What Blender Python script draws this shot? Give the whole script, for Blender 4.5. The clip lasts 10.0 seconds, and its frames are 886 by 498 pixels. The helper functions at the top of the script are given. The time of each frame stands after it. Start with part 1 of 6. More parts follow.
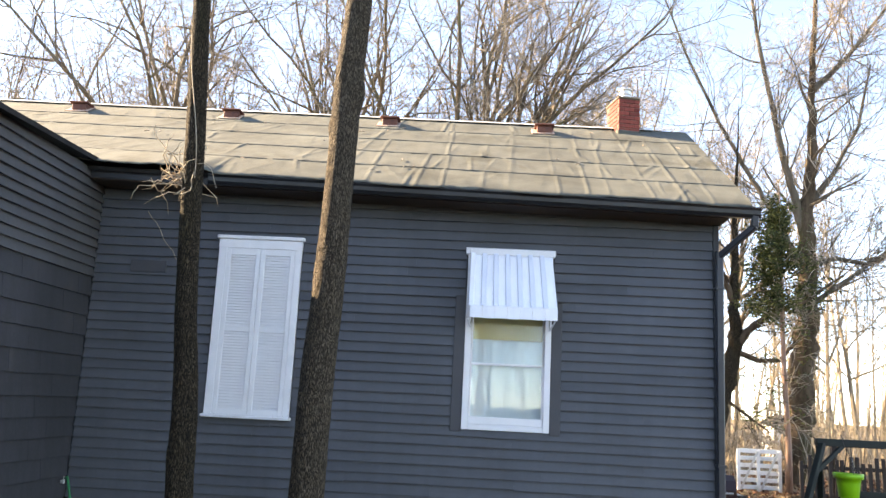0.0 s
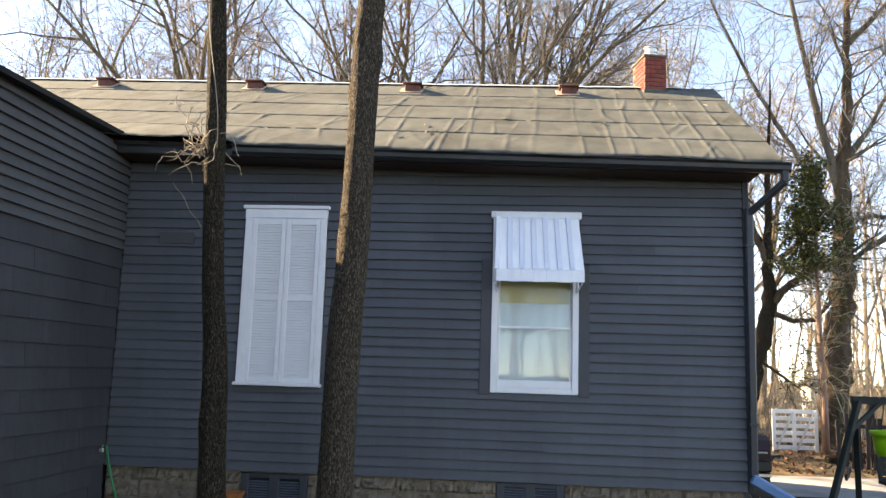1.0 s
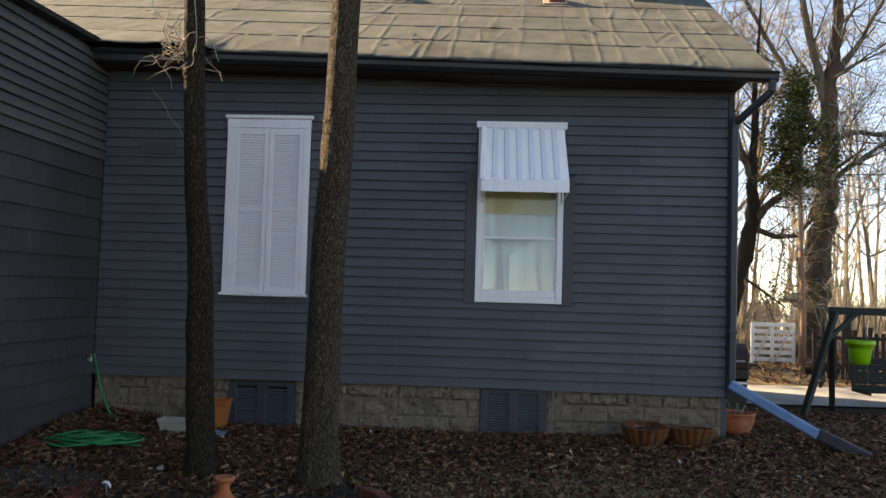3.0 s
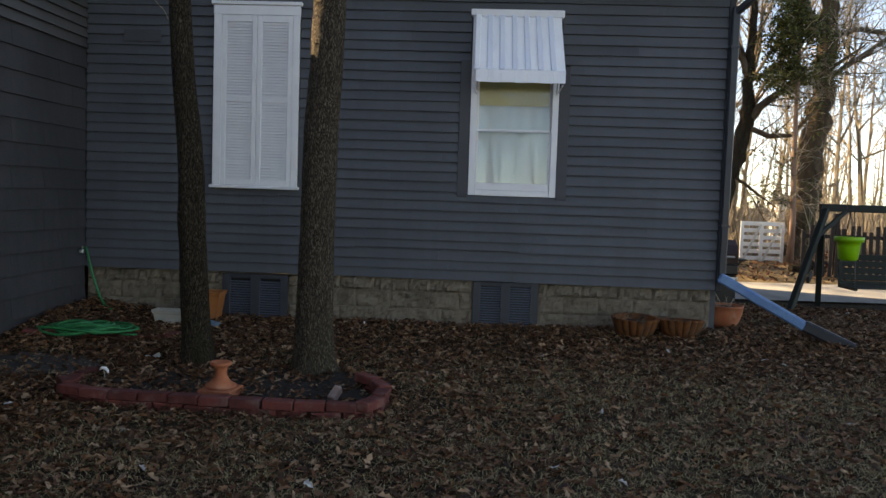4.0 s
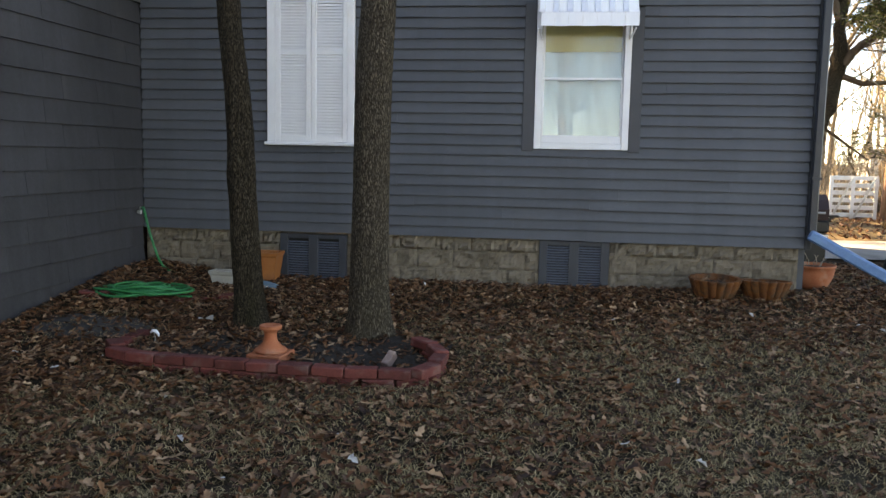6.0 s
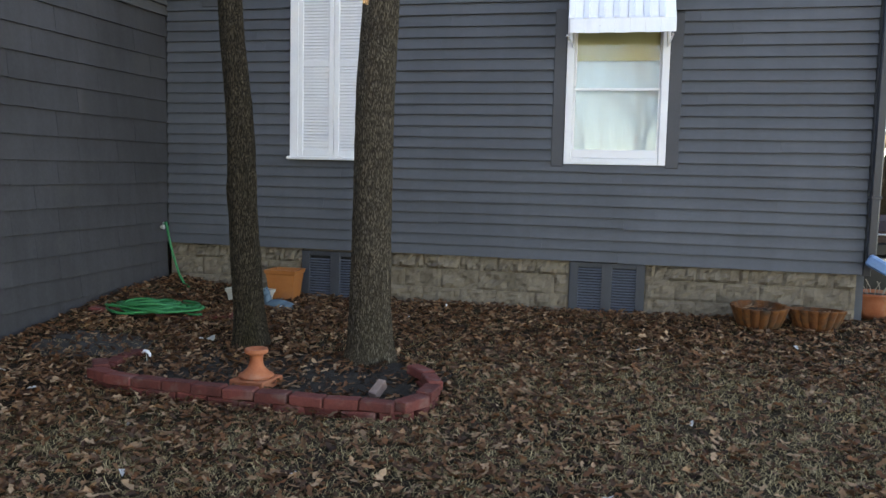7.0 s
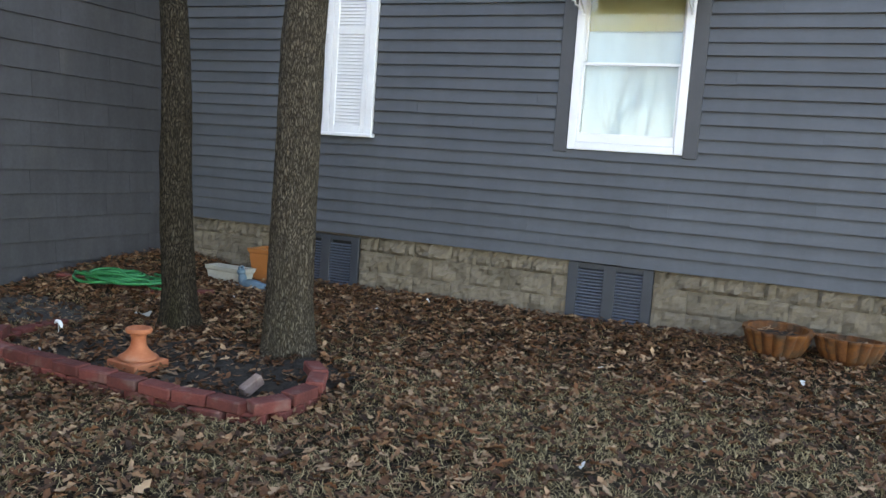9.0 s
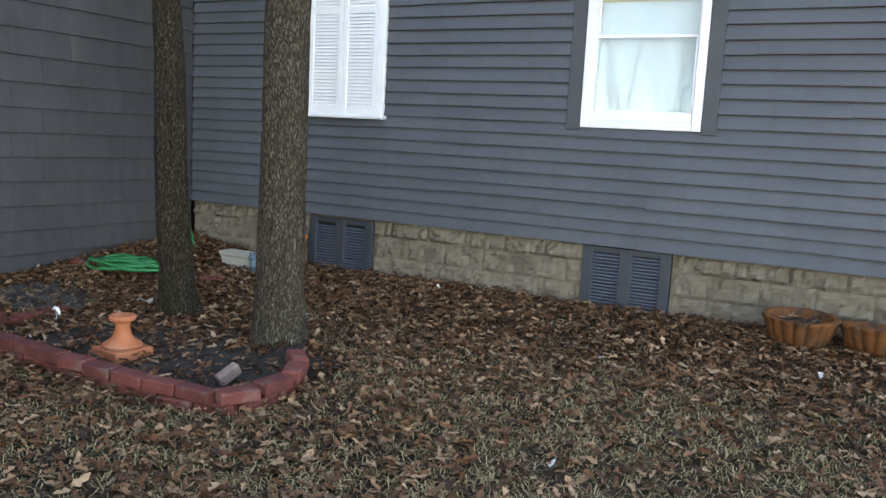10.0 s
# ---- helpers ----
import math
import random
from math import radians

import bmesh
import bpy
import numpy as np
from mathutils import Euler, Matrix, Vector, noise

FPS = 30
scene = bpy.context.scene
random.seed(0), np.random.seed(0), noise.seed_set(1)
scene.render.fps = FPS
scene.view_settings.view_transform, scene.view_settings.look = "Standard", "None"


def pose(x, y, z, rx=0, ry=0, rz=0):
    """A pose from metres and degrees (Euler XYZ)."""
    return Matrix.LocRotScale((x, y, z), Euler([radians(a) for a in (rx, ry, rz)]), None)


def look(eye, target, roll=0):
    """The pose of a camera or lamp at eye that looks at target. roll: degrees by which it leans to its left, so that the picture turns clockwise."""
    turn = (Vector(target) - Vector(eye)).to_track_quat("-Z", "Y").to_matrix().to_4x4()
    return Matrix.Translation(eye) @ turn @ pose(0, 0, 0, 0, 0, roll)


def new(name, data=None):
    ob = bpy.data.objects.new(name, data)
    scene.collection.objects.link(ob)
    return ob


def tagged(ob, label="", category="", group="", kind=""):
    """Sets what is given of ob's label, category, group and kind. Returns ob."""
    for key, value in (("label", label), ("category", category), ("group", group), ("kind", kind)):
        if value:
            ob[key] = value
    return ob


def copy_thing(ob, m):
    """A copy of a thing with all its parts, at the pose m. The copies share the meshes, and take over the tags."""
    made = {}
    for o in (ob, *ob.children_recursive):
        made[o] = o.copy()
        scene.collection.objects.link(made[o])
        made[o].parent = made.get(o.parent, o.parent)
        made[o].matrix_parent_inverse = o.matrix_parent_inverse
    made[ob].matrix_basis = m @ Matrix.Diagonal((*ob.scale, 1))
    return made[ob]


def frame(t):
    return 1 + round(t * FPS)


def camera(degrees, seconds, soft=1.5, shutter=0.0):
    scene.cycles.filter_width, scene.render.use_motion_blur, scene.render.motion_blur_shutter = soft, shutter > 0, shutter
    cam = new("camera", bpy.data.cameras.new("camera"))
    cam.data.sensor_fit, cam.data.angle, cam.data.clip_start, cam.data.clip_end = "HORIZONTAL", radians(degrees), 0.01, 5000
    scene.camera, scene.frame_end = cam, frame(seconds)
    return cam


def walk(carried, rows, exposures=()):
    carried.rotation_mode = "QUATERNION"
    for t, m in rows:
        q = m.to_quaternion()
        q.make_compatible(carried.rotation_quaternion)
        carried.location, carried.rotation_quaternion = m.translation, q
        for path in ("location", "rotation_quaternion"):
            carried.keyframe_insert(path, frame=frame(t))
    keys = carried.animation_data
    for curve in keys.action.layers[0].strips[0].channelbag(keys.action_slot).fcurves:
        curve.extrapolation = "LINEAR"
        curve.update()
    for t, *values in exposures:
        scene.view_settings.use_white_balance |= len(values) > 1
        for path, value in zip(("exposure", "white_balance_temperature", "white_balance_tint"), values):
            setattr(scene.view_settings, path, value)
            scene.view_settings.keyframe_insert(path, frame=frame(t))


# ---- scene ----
cam = camera(56.2, 10.0)
PATH = [
    (0, (0.499, -1.158, 1.747), (0.4, 0.806, 2.113), 2.9),
    (0.5, (0.516, -1.148, 1.72), (0.422, 0.825, 2.035), 1.2),
    (1, (0.575, -1.119, 1.691), (0.402, 0.852, 1.983), 1.8),
    (1.5, (0.607, -1.132, 1.701), (0.427, 0.839, 1.989), 1.2),
    (2, (0.624, -1.144, 1.711), (0.456, 0.829, 1.998), 1.6),
    (3.5, (0.563, -1.063, 1.475), (0.446, 0.934, 1.444), 1.7),
    (4, (0.55, -1.046, 1.438), (0.447, 0.947, 1.313), 1.9),
    (4.5, (0.55, -1.04, 1.43), (0.416, 0.949, 1.263), 2.1),
    (5, (0.522, -0.973, 1.374), (0.262, 1.001, 1.186), 1.1),
    (6.5, (0.802, -0.293, 1.375), (0.517, 1.673, 1.145), 1.2),
    (7, (1.128, -0.001, 1.374), (0.664, 1.935, 1.186), 1.3),
    (7.5, (1.503, 0.346, 1.354), (1.103, 2.3, 1.211), 2.4),
    (8, (1.815, 0.737, 1.338), (1.236, 2.635, 1.093), 3.4),
    (8.5, (2.196, 0.968, 1.345), (1.459, 2.809, 1.085), 3.6),
    (9, (2.407, 1.317, 1.305), (1.599, 3.134, 1.089), 4.0),
    (9.5, (2.606, 1.594, 1.321), (1.755, 3.386, 1.071), 2.5),
    (10, (2.758, 1.759, 1.305), (1.812, 3.501, 1.043), 3.1),
]
EXPOSURES = [(0, 2.92, 10300, 14), (1, 2.52, 10600, 14), (2, 2.36, 10900, 13), (3.5, 1.82, 12000, 14), (4.5, 2.10, 12800, 14), (5, 2.34, 13400, 14),
             (6.5, 3.02, 14000, 15), (8, 3.38, 13800, 14), (10, 3.70, 13600, 13)]
walk(cam, [(t, look(eye, target, roll)) for t, eye, target, roll in PATH], EXPOSURES)

# ---- light ----
TO_SUN = Vector((-1.0, 0.30, 0.56)).normalized()
world = bpy.data.worlds.new("sky")
scene.world = world
world.use_nodes = True
wn = world.node_tree.nodes
wl = world.node_tree.links
wn.clear()
sky = wn.new("ShaderNodeTexSky")
sky.sky_type = "NISHITA"
sky.sun_disc = False
sky.sun_elevation = math.asin(TO_SUN.z)
sky.sun_rotation = math.atan2(TO_SUN.x, TO_SUN.y)
sky.air_density, sky.dust_density, sky.ozone_density = 0.75, 0.0, 3.2
sky.altitude = 2500
wbg = wn.new("ShaderNodeBackground")
wbg.inputs["Strength"].default_value = 0.15
wout = wn.new("ShaderNodeOutputWorld")
wl.new(sky.outputs[0], wbg.inputs["Color"])
wl.new(wbg.outputs[0], wout.inputs["Surface"])

sun_data = bpy.data.lights.new("sun", "SUN")
sun_data.energy, sun_data.angle, sun_data.color = 5.0, radians(0.5), (1.0, 0.945, 0.86)
sun = new("sun", sun_data)
sun.matrix_world = look((0, 0, 30), Vector((0, 0, 30)) - TO_SUN)


# ---- materials ----
def mat(name, a, b, scale=6.0, rough=0.7, metal=0.0, bump=0.2, grain=60.0, stretch=(1, 1, 1), vary=0.0, island=0.0,
        stain=None, stain_scale=1.2, stain_at=0.55, spec=0.4, dist=0.01, detail=6.0, weather=0.0):
    """Two tones mixed by coarse noise, a fine grain in tone and relief, optional stains, and tone by piece."""
    m = bpy.data.materials.new(name)
    m.use_nodes = True
    n, l = m.node_tree.nodes, m.node_tree.links
    bs = n["Principled BSDF"]
    co = n.new("ShaderNodeTexCoord")
    mp = n.new("ShaderNodeMapping")
    mp.inputs["Scale"].default_value = stretch
    l.new(co.outputs["Object"], mp.inputs["Vector"])
    vec = mp.outputs["Vector"]
    info = n.new("ShaderNodeObjectInfo")
    if vary:
        off = n.new("ShaderNodeVectorMath")
        off.operation = "MULTIPLY_ADD"
        off.inputs[1].default_value = (37.0, 51.0, 23.0)
        l.new(info.outputs["Random"], off.inputs[0])
        l.new(vec, off.inputs[2])
        vec = off.outputs[0]
    n1 = n.new("ShaderNodeTexNoise")
    n1.inputs["Scale"].default_value = scale
    n1.inputs["Detail"].default_value = detail
    n2 = n.new("ShaderNodeTexNoise")
    n2.inputs["Scale"].default_value = grain
    n2.inputs["Detail"].default_value = 4
    l.new(vec, n1.inputs["Vector"])
    l.new(vec, n2.inputs["Vector"])
    add = n.new("ShaderNodeMath")
    add.operation = "MULTIPLY_ADD"
    l.new(n2.outputs["Fac"], add.inputs[0])
    add.inputs[1].default_value = 0.45
    sub = n.new("ShaderNodeMath")
    sub.operation = "SUBTRACT"
    l.new(n1.outputs["Fac"], sub.inputs[0])
    sub.inputs[1].default_value = 0.225
    l.new(sub.outputs[0], add.inputs[2])
    rmp = n.new("ShaderNodeMapRange")
    rmp.inputs["From Min"].default_value, rmp.inputs["From Max"].default_value = 0.3, 0.7
    l.new(add.outputs[0], rmp.inputs["Value"])
    mix = n.new("ShaderNodeMix")
    mix.data_type = "RGBA"
    mix.inputs["A"].default_value, mix.inputs["B"].default_value = (*a, 1), (*b, 1)
    l.new(rmp.outputs[0], mix.inputs["Factor"])
    col = mix.outputs["Result"]
    if stain:
        n3 = n.new("ShaderNodeTexNoise")
        n3.inputs["Scale"].default_value = stain_scale
        n3.inputs["Detail"].default_value = 8
        l.new(vec, n3.inputs["Vector"])
        r3 = n.new("ShaderNodeMapRange")
        r3.inputs["From Min"].default_value, r3.inputs["From Max"].default_value = stain_at, stain_at + 0.16
        l.new(n3.outputs["Fac"], r3.inputs["Value"])
        mx = n.new("ShaderNodeMix")
        mx.data_type = "RGBA"
        l.new(r3.outputs[0], mx.inputs["Factor"])
        l.new(col, mx.inputs["A"])
        mx.inputs["B"].default_value = (*stain, 1)
        col = mx.outputs["Result"]
    if vary or island:
        src = info.outputs["Random"]
        if island:
            src = n.new("ShaderNodeNewGeometry").outputs["Random Per Island"]
        rv = n.new("ShaderNodeMapRange")
        k = island or vary
        rv.inputs["To Min"].default_value, rv.inputs["To Max"].default_value = 1 - k, 1 + k
        l.new(src, rv.inputs["Value"])
        hs = n.new("ShaderNodeHueSaturation")
        l.new(rv.outputs[0], hs.inputs["Value"])
        l.new(col, hs.inputs["Color"])
        col = hs.outputs["Color"]
    if weather:
        # patches and rain streaks that run on from piece to piece
        pos = n.new("ShaderNodeNewGeometry").outputs["Position"]
        tone = None
        for stretch_w, scale_w, k in (((1, 1, 0.8), 1.1, 1.0), ((1, 1, 0.12), 9.0, 0.6), ((1, 1, 1), 30.0, 0.4)):
            mw = n.new("ShaderNodeMapping")
            mw.inputs["Scale"].default_value = stretch_w
            l.new(pos, mw.inputs["Vector"])
            nw = n.new("ShaderNodeTexNoise")
            nw.inputs["Scale"].default_value, nw.inputs["Detail"].default_value = scale_w, 7
            l.new(mw.outputs[0], nw.inputs["Vector"])
            rw = n.new("ShaderNodeMapRange")
            rw.inputs["From Min"].default_value, rw.inputs["From Max"].default_value = 0.3, 0.7
            rw.inputs["To Min"].default_value, rw.inputs["To Max"].default_value = 1 - weather * k, 1 + weather * k
            l.new(nw.outputs["Fac"], rw.inputs["Value"])
            if tone is None:
                tone = rw.outputs[0]
            else:
                mul = n.new("ShaderNodeMath")
                mul.operation = "MULTIPLY"
                l.new(tone, mul.inputs[0])
                l.new(rw.outputs[0], mul.inputs[1])
                tone = mul.outputs[0]
        hw = n.new("ShaderNodeHueSaturation")
        l.new(tone, hw.inputs["Value"])
        l.new(col, hw.inputs["Color"])
        col = hw.outputs["Color"]
    l.new(col, bs.inputs["Base Color"])
    rr = n.new("ShaderNodeMapRange")
    rr.inputs["To Min"].default_value, rr.inputs["To Max"].default_value = max(0.02, rough - 0.12), min(1, rough + 0.12)
    l.new(n1.outputs["Fac"], rr.inputs["Value"])
    l.new(rr.outputs[0], bs.inputs["Roughness"])
    bs.inputs["Metallic"].default_value = metal
    bs.inputs["Specular IOR Level"].default_value = spec
    if bump:
        bp = n.new("ShaderNodeBump")
        bp.inputs["Strength"].default_value = bump
        bp.inputs["Distance"].default_value = dist
        l.new(add.outputs[0], bp.inputs["Height"])
        l.new(bp.outputs[0], bs.inputs["Normal"])
    return m


def leaf_mat(name, tones, rough=0.7):
    """Tones picked leaf by leaf, thin enough to let a little light through."""
    m = bpy.data.materials.new(name)
    m.use_nodes = True
    n, l = m.node_tree.nodes, m.node_tree.links
    bs = n["Principled BSDF"]
    geo = n.new("ShaderNodeNewGeometry")
    ramp = n.new("ShaderNodeValToRGB")
    ramp.color_ramp.interpolation = "LINEAR"
    el = ramp.color_ramp.elements
    el[0].position, el[0].color = 0, (*tones[0], 1)
    el[1].position, el[1].color = 1, (*tones[-1], 1)
    for i, t in enumerate(tones[1:-1]):
        e = el.new((i + 1) / (len(tones) - 1))
        e.color = (*t, 1)
    l.new(geo.outputs["Random Per Island"], ramp.inputs["Fac"])
    co = n.new("ShaderNodeTexCoord")
    no = n.new("ShaderNodeTexNoise")
    no.inputs["Scale"].default_value = 45
    l.new(co.outputs["Object"], no.inputs["Vector"])
    rg = n.new("ShaderNodeMapRange")
    rg.inputs["To Min"].default_value, rg.inputs["To Max"].default_value = 0.7, 1.3
    l.new(no.outputs["Fac"], rg.inputs["Value"])
    hs = n.new("ShaderNodeHueSaturation")
    l.new(ramp.outputs["Color"], hs.inputs["Color"])
    l.new(rg.outputs[0], hs.inputs["Value"])
    l.new(hs.outputs["Color"], bs.inputs["Base Color"])
    bs.inputs["Roughness"].default_value = rough
    bs.inputs["Specular IOR Level"].default_value = 0.3
    return m


SIDING = mat("blue_grey_siding_paint", (0.060, 0.0655, 0.0755), (0.074, 0.0795, 0.0905), 3.0, 0.62, 0, 0.12, 50, (0.25, 1, 3), vary=0.05,
             stain=(0.05, 0.053, 0.06), stain_scale=1.0, stain_at=0.58, dist=0.003, weather=0.10)
WING_SIDING = mat("weathered_grey_siding_paint", (0.060, 0.058, 0.059), (0.077, 0.074, 0.075), 3.0, 0.66, 0, 0.14, 50, (0.25, 1, 3), vary=0.06,
                  stain=(0.048, 0.046, 0.047), stain_scale=1.0, stain_at=0.57, dist=0.003, weather=0.16)
# Darker than the wing clapboards: shade low in the corner is in the tone.
SHINGLE = mat("shaded_grey_shingle", (0.032, 0.0315, 0.035), (0.043, 0.042, 0.0465), 3.0, 0.7, 0, 0.3, 70, (1, 3, 0.3), vary=0.06,
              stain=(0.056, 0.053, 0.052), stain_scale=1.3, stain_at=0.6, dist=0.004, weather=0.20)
TRIM_DARK = mat("dark_slate_paint", (0.018, 0.02, 0.024), (0.028, 0.03, 0.035), 4, 0.55, 0, 0.1, 60, dist=0.003)
TRIM_GREY = mat("grey_trim_paint", (0.048, 0.05, 0.057), (0.06, 0.061, 0.068), 4, 0.6, 0, 0.12, 50, dist=0.003)
WHITE = mat("white_paint", (0.71, 0.705, 0.72), (0.77, 0.765, 0.78), 5, 0.45, 0, 0.08, 70, stain=(0.68, 0.67, 0.66), stain_scale=2.5, stain_at=0.62, dist=0.002)
AWNING = mat("white_awning_metal", (0.78, 0.80, 0.85), (0.86, 0.87, 0.90), 3, 0.4, 0, 0.05, 40, (3, 3, 0.6), stain=(0.70, 0.72, 0.78), stain_scale=2, stain_at=0.6, dist=0.002)
AWNING_BLUE = mat("pale_blue_awning_metal", (0.64, 0.68, 0.78), (0.7, 0.74, 0.82), 3, 0.4, 0, 0.05, 40, (3, 3, 0.6), dist=0.002)
LINING = mat("tan_awning_underside", (0.40, 0.32, 0.19), (0.48, 0.39, 0.24), 4, 0.6, 0, 0.08, 40, stain=(0.33, 0.26, 0.15), stain_scale=3, stain_at=0.56, dist=0.002)
ROOF = mat("weathered_roll_roofing", (0.076, 0.077, 0.066), (0.114, 0.115, 0.099), 2.2, 0.92, 0, 0.7, 110, stain=(0.060, 0.059, 0.047), stain_scale=1.4, stain_at=0.56, spec=0.2, dist=0.008, weather=0.10)
ROOF_DARK = mat("black_roof_felt", (0.012, 0.012, 0.013), (0.03, 0.028, 0.027), 6, 0.9, 0, 0.3, 60, spec=0.2)
FLASH = mat("pale_ridge_flashing", (0.55, 0.54, 0.50), (0.68, 0.66, 0.62), 5, 0.5, 0.3, 0.1, 60)
SOFFIT = mat("brown_soffit_boards", (0.05, 0.035, 0.026), (0.075, 0.055, 0.042), 4, 0.75, 0, 0.2, 60, (0.3, 3, 3))
GUTTER = mat("dark_gutter_metal", (0.016, 0.017, 0.02), (0.026, 0.028, 0.032), 5, 0.35, 0.2, 0.05, 50, dist=0.002)
DOWNSPOUT = mat("slate_blue_downspout", (0.02, 0.024, 0.031), (0.03, 0.034, 0.042), 4, 0.4, 0.1, 0.06, 50, dist=0.002)
EXTENSION = mat("pale_blue_downspout_plastic", (0.07, 0.18, 0.34), (0.11, 0.25, 0.44), 4, 0.35, 0, 0.05, 50, stain=(0.1, 0.13, 0.16), stain_scale=4, stain_at=0.6, dist=0.002)
BLOCK = mat("tan_rock_faced_block", (0.138, 0.108, 0.080), (0.185, 0.147, 0.111), 9, 0.92, 0, 1.0, 45, vary=0.06, stain=(0.10, 0.08, 0.058), stain_scale=3.0, stain_at=0.55, spec=0.2, dist=0.012, weather=0.07)
MORTAR = mat("grey_mortar", (0.135, 0.107, 0.079), (0.18, 0.145, 0.108), 10, 0.95, 0, 0.5, 80, spec=0.2)
VENT = mat("dark_blue_vent_paint", (0.026, 0.03, 0.038), (0.036, 0.041, 0.051), 5, 0.5, 0, 0.08, 60, dist=0.002)
# Paler copy of the vent paint: skylight on the slats is in the tone.
LOUVRE_LIT = mat("lit_blue_grey_louvre_paint", (0.058, 0.072, 0.102), (0.075, 0.09, 0.124), 5, 0.5, 0, 0.08, 60, dist=0.002)
# Near-black stands in for the unlit depth behind vent louvres and shed pane.
DARK = mat("dark_hollow", (0.01, 0.01, 0.011), (0.016, 0.016, 0.017), 5, 0.9, 0, 0, 30)
BRICK = mat("red_chimney_brick", (0.17, 0.03, 0.022), (0.235, 0.05, 0.036), 14, 0.85, 0, 0.5, 60, vary=0.22, stain=(0.14, 0.022, 0.016), stain_scale=8, stain_at=0.6)
EDGING = mat("red_edging_brick", (0.098, 0.018, 0.014), (0.165, 0.036, 0.028), 12, 0.85, 0, 0.6, 70, vary=0.28, stain=(0.175, 0.085, 0.072), stain_scale=8, stain_at=0.56)
BOXRED = mat("rusty_red_vent_metal", (0.11, 0.035, 0.022), (0.17, 0.06, 0.04), 9, 0.7, 0.1, 0.2, 60, stain=(0.06, 0.025, 0.018), stain_scale=6)
BOXPALE = mat("faded_flange_metal", (0.42, 0.27, 0.20), (0.52, 0.36, 0.28), 9, 0.7, 0.1, 0.2, 60)
ZINC = mat("galvanised_metal", (0.55, 0.54, 0.50), (0.66, 0.65, 0.61), 8, 0.4, 0.6, 0.1, 60)


def bark_mat(name, furrow, plate, pale, moss, scale=30.0):
    """Long plates parted by dark furrows, with lichen."""
    m = bpy.data.materials.new(name)
    m.use_nodes = True
    n, l = m.node_tree.nodes, m.node_tree.links
    bs = n["Principled BSDF"]
    co = n.new("ShaderNodeTexCoord")
    mp = n.new("ShaderNodeMapping")
    mp.inputs["Scale"].default_value = (1, 1, 0.24)
    l.new(co.outputs["Object"], mp.inputs["Vector"])
    wob = n.new("ShaderNodeTexNoise")
    wob.inputs["Scale"].default_value, wob.inputs["Detail"].default_value = 14, 4
    l.new(mp.outputs[0], wob.inputs["Vector"])
    dis = n.new("ShaderNodeVectorMath")
    dis.operation = "MULTIPLY_ADD"
    dis.inputs[1].default_value = (0.09, 0.09, 0.09)
    l.new(wob.outputs["Color"], dis.inputs[0])
    l.new(mp.outputs[0], dis.inputs[2])
    vo = n.new("ShaderNodeTexVoronoi")
    vo.feature = "DISTANCE_TO_EDGE"
    vo.inputs["Scale"].default_value = scale
    l.new(dis.outputs[0], vo.inputs["Vector"])
    edge = n.new("ShaderNodeMapRange")
    edge.inputs["From Min"].default_value, edge.inputs["From Max"].default_value = 0.0, 0.29
    l.new(vo.outputs["Distance"], edge.inputs["Value"])
    fine = n.new("ShaderNodeTexNoise")
    fine.inputs["Scale"].default_value, fine.inputs["Detail"].default_value = 70, 6
    l.new(mp.outputs[0], fine.inputs["Vector"])
    broad = n.new("ShaderNodeTexNoise")
    broad.inputs["Scale"].default_value, broad.inputs["Detail"].default_value = 2.4, 6
    l.new(mp.outputs[0], broad.inputs["Vector"])

    def mixed(fac, a, b):
        x = n.new("ShaderNodeMix")
        x.data_type = "RGBA"
        l.new(fac, x.inputs["Factor"])
        for key, val in (("A", a), ("B", b)):
            if isinstance(val, tuple):
                x.inputs[key].default_value = (*val, 1)
            else:
                l.new(val, x.inputs[key])
        return x.outputs["Result"]

    def spread(src, lo, hi):
        r = n.new("ShaderNodeMapRange")
        r.inputs["From Min"].default_value, r.inputs["From Max"].default_value = lo, hi
        l.new(src, r.inputs["Value"])
        return r.outputs[0]

    tone = mixed(spread(fine.outputs["Fac"], 0.35, 0.68), plate, pale)
    tone = mixed(spread(broad.outputs["Fac"], 0.54, 0.70), tone, moss)
    col = mixed(edge.outputs[0], furrow, tone)
    l.new(col, bs.inputs["Base Color"])
    bs.inputs["Roughness"].default_value = 0.95
    bs.inputs["Specular IOR Level"].default_value = 0.15
    hgt = n.new("ShaderNodeMath")
    hgt.operation = "MULTIPLY_ADD"
    hgt.inputs[1].default_value = 0.4
    l.new(fine.outputs["Fac"], hgt.inputs[0])
    l.new(edge.outputs[0], hgt.inputs[2])
    bp = n.new("ShaderNodeBump")
    bp.inputs["Strength"].default_value, bp.inputs["Distance"].default_value = 1.0, 0.02
    l.new(hgt.outputs[0], bp.inputs["Height"])
    l.new(bp.outputs[0], bs.inputs["Normal"])
    return m


BARK = bark_mat("grey_brown_bark", (0.030, 0.022, 0.015), (0.096, 0.074, 0.054), (0.205, 0.165, 0.122), (0.112, 0.092, 0.062), 80)
BARK_MOSS = bark_mat("dark_lichen_bark", (0.014, 0.010, 0.007), (0.052, 0.039, 0.025), (0.135, 0.106, 0.072), (0.066, 0.056, 0.027), 80)
FAR_BARK = mat("pale_grey_bark", (0.085, 0.068, 0.051), (0.18, 0.147, 0.112), 3, 0.95, 0, 0.5, 20, (2, 2, 0.5), stain=(0.12, 0.11, 0.045), stain_scale=0.8, stain_at=0.58, spec=0.15)
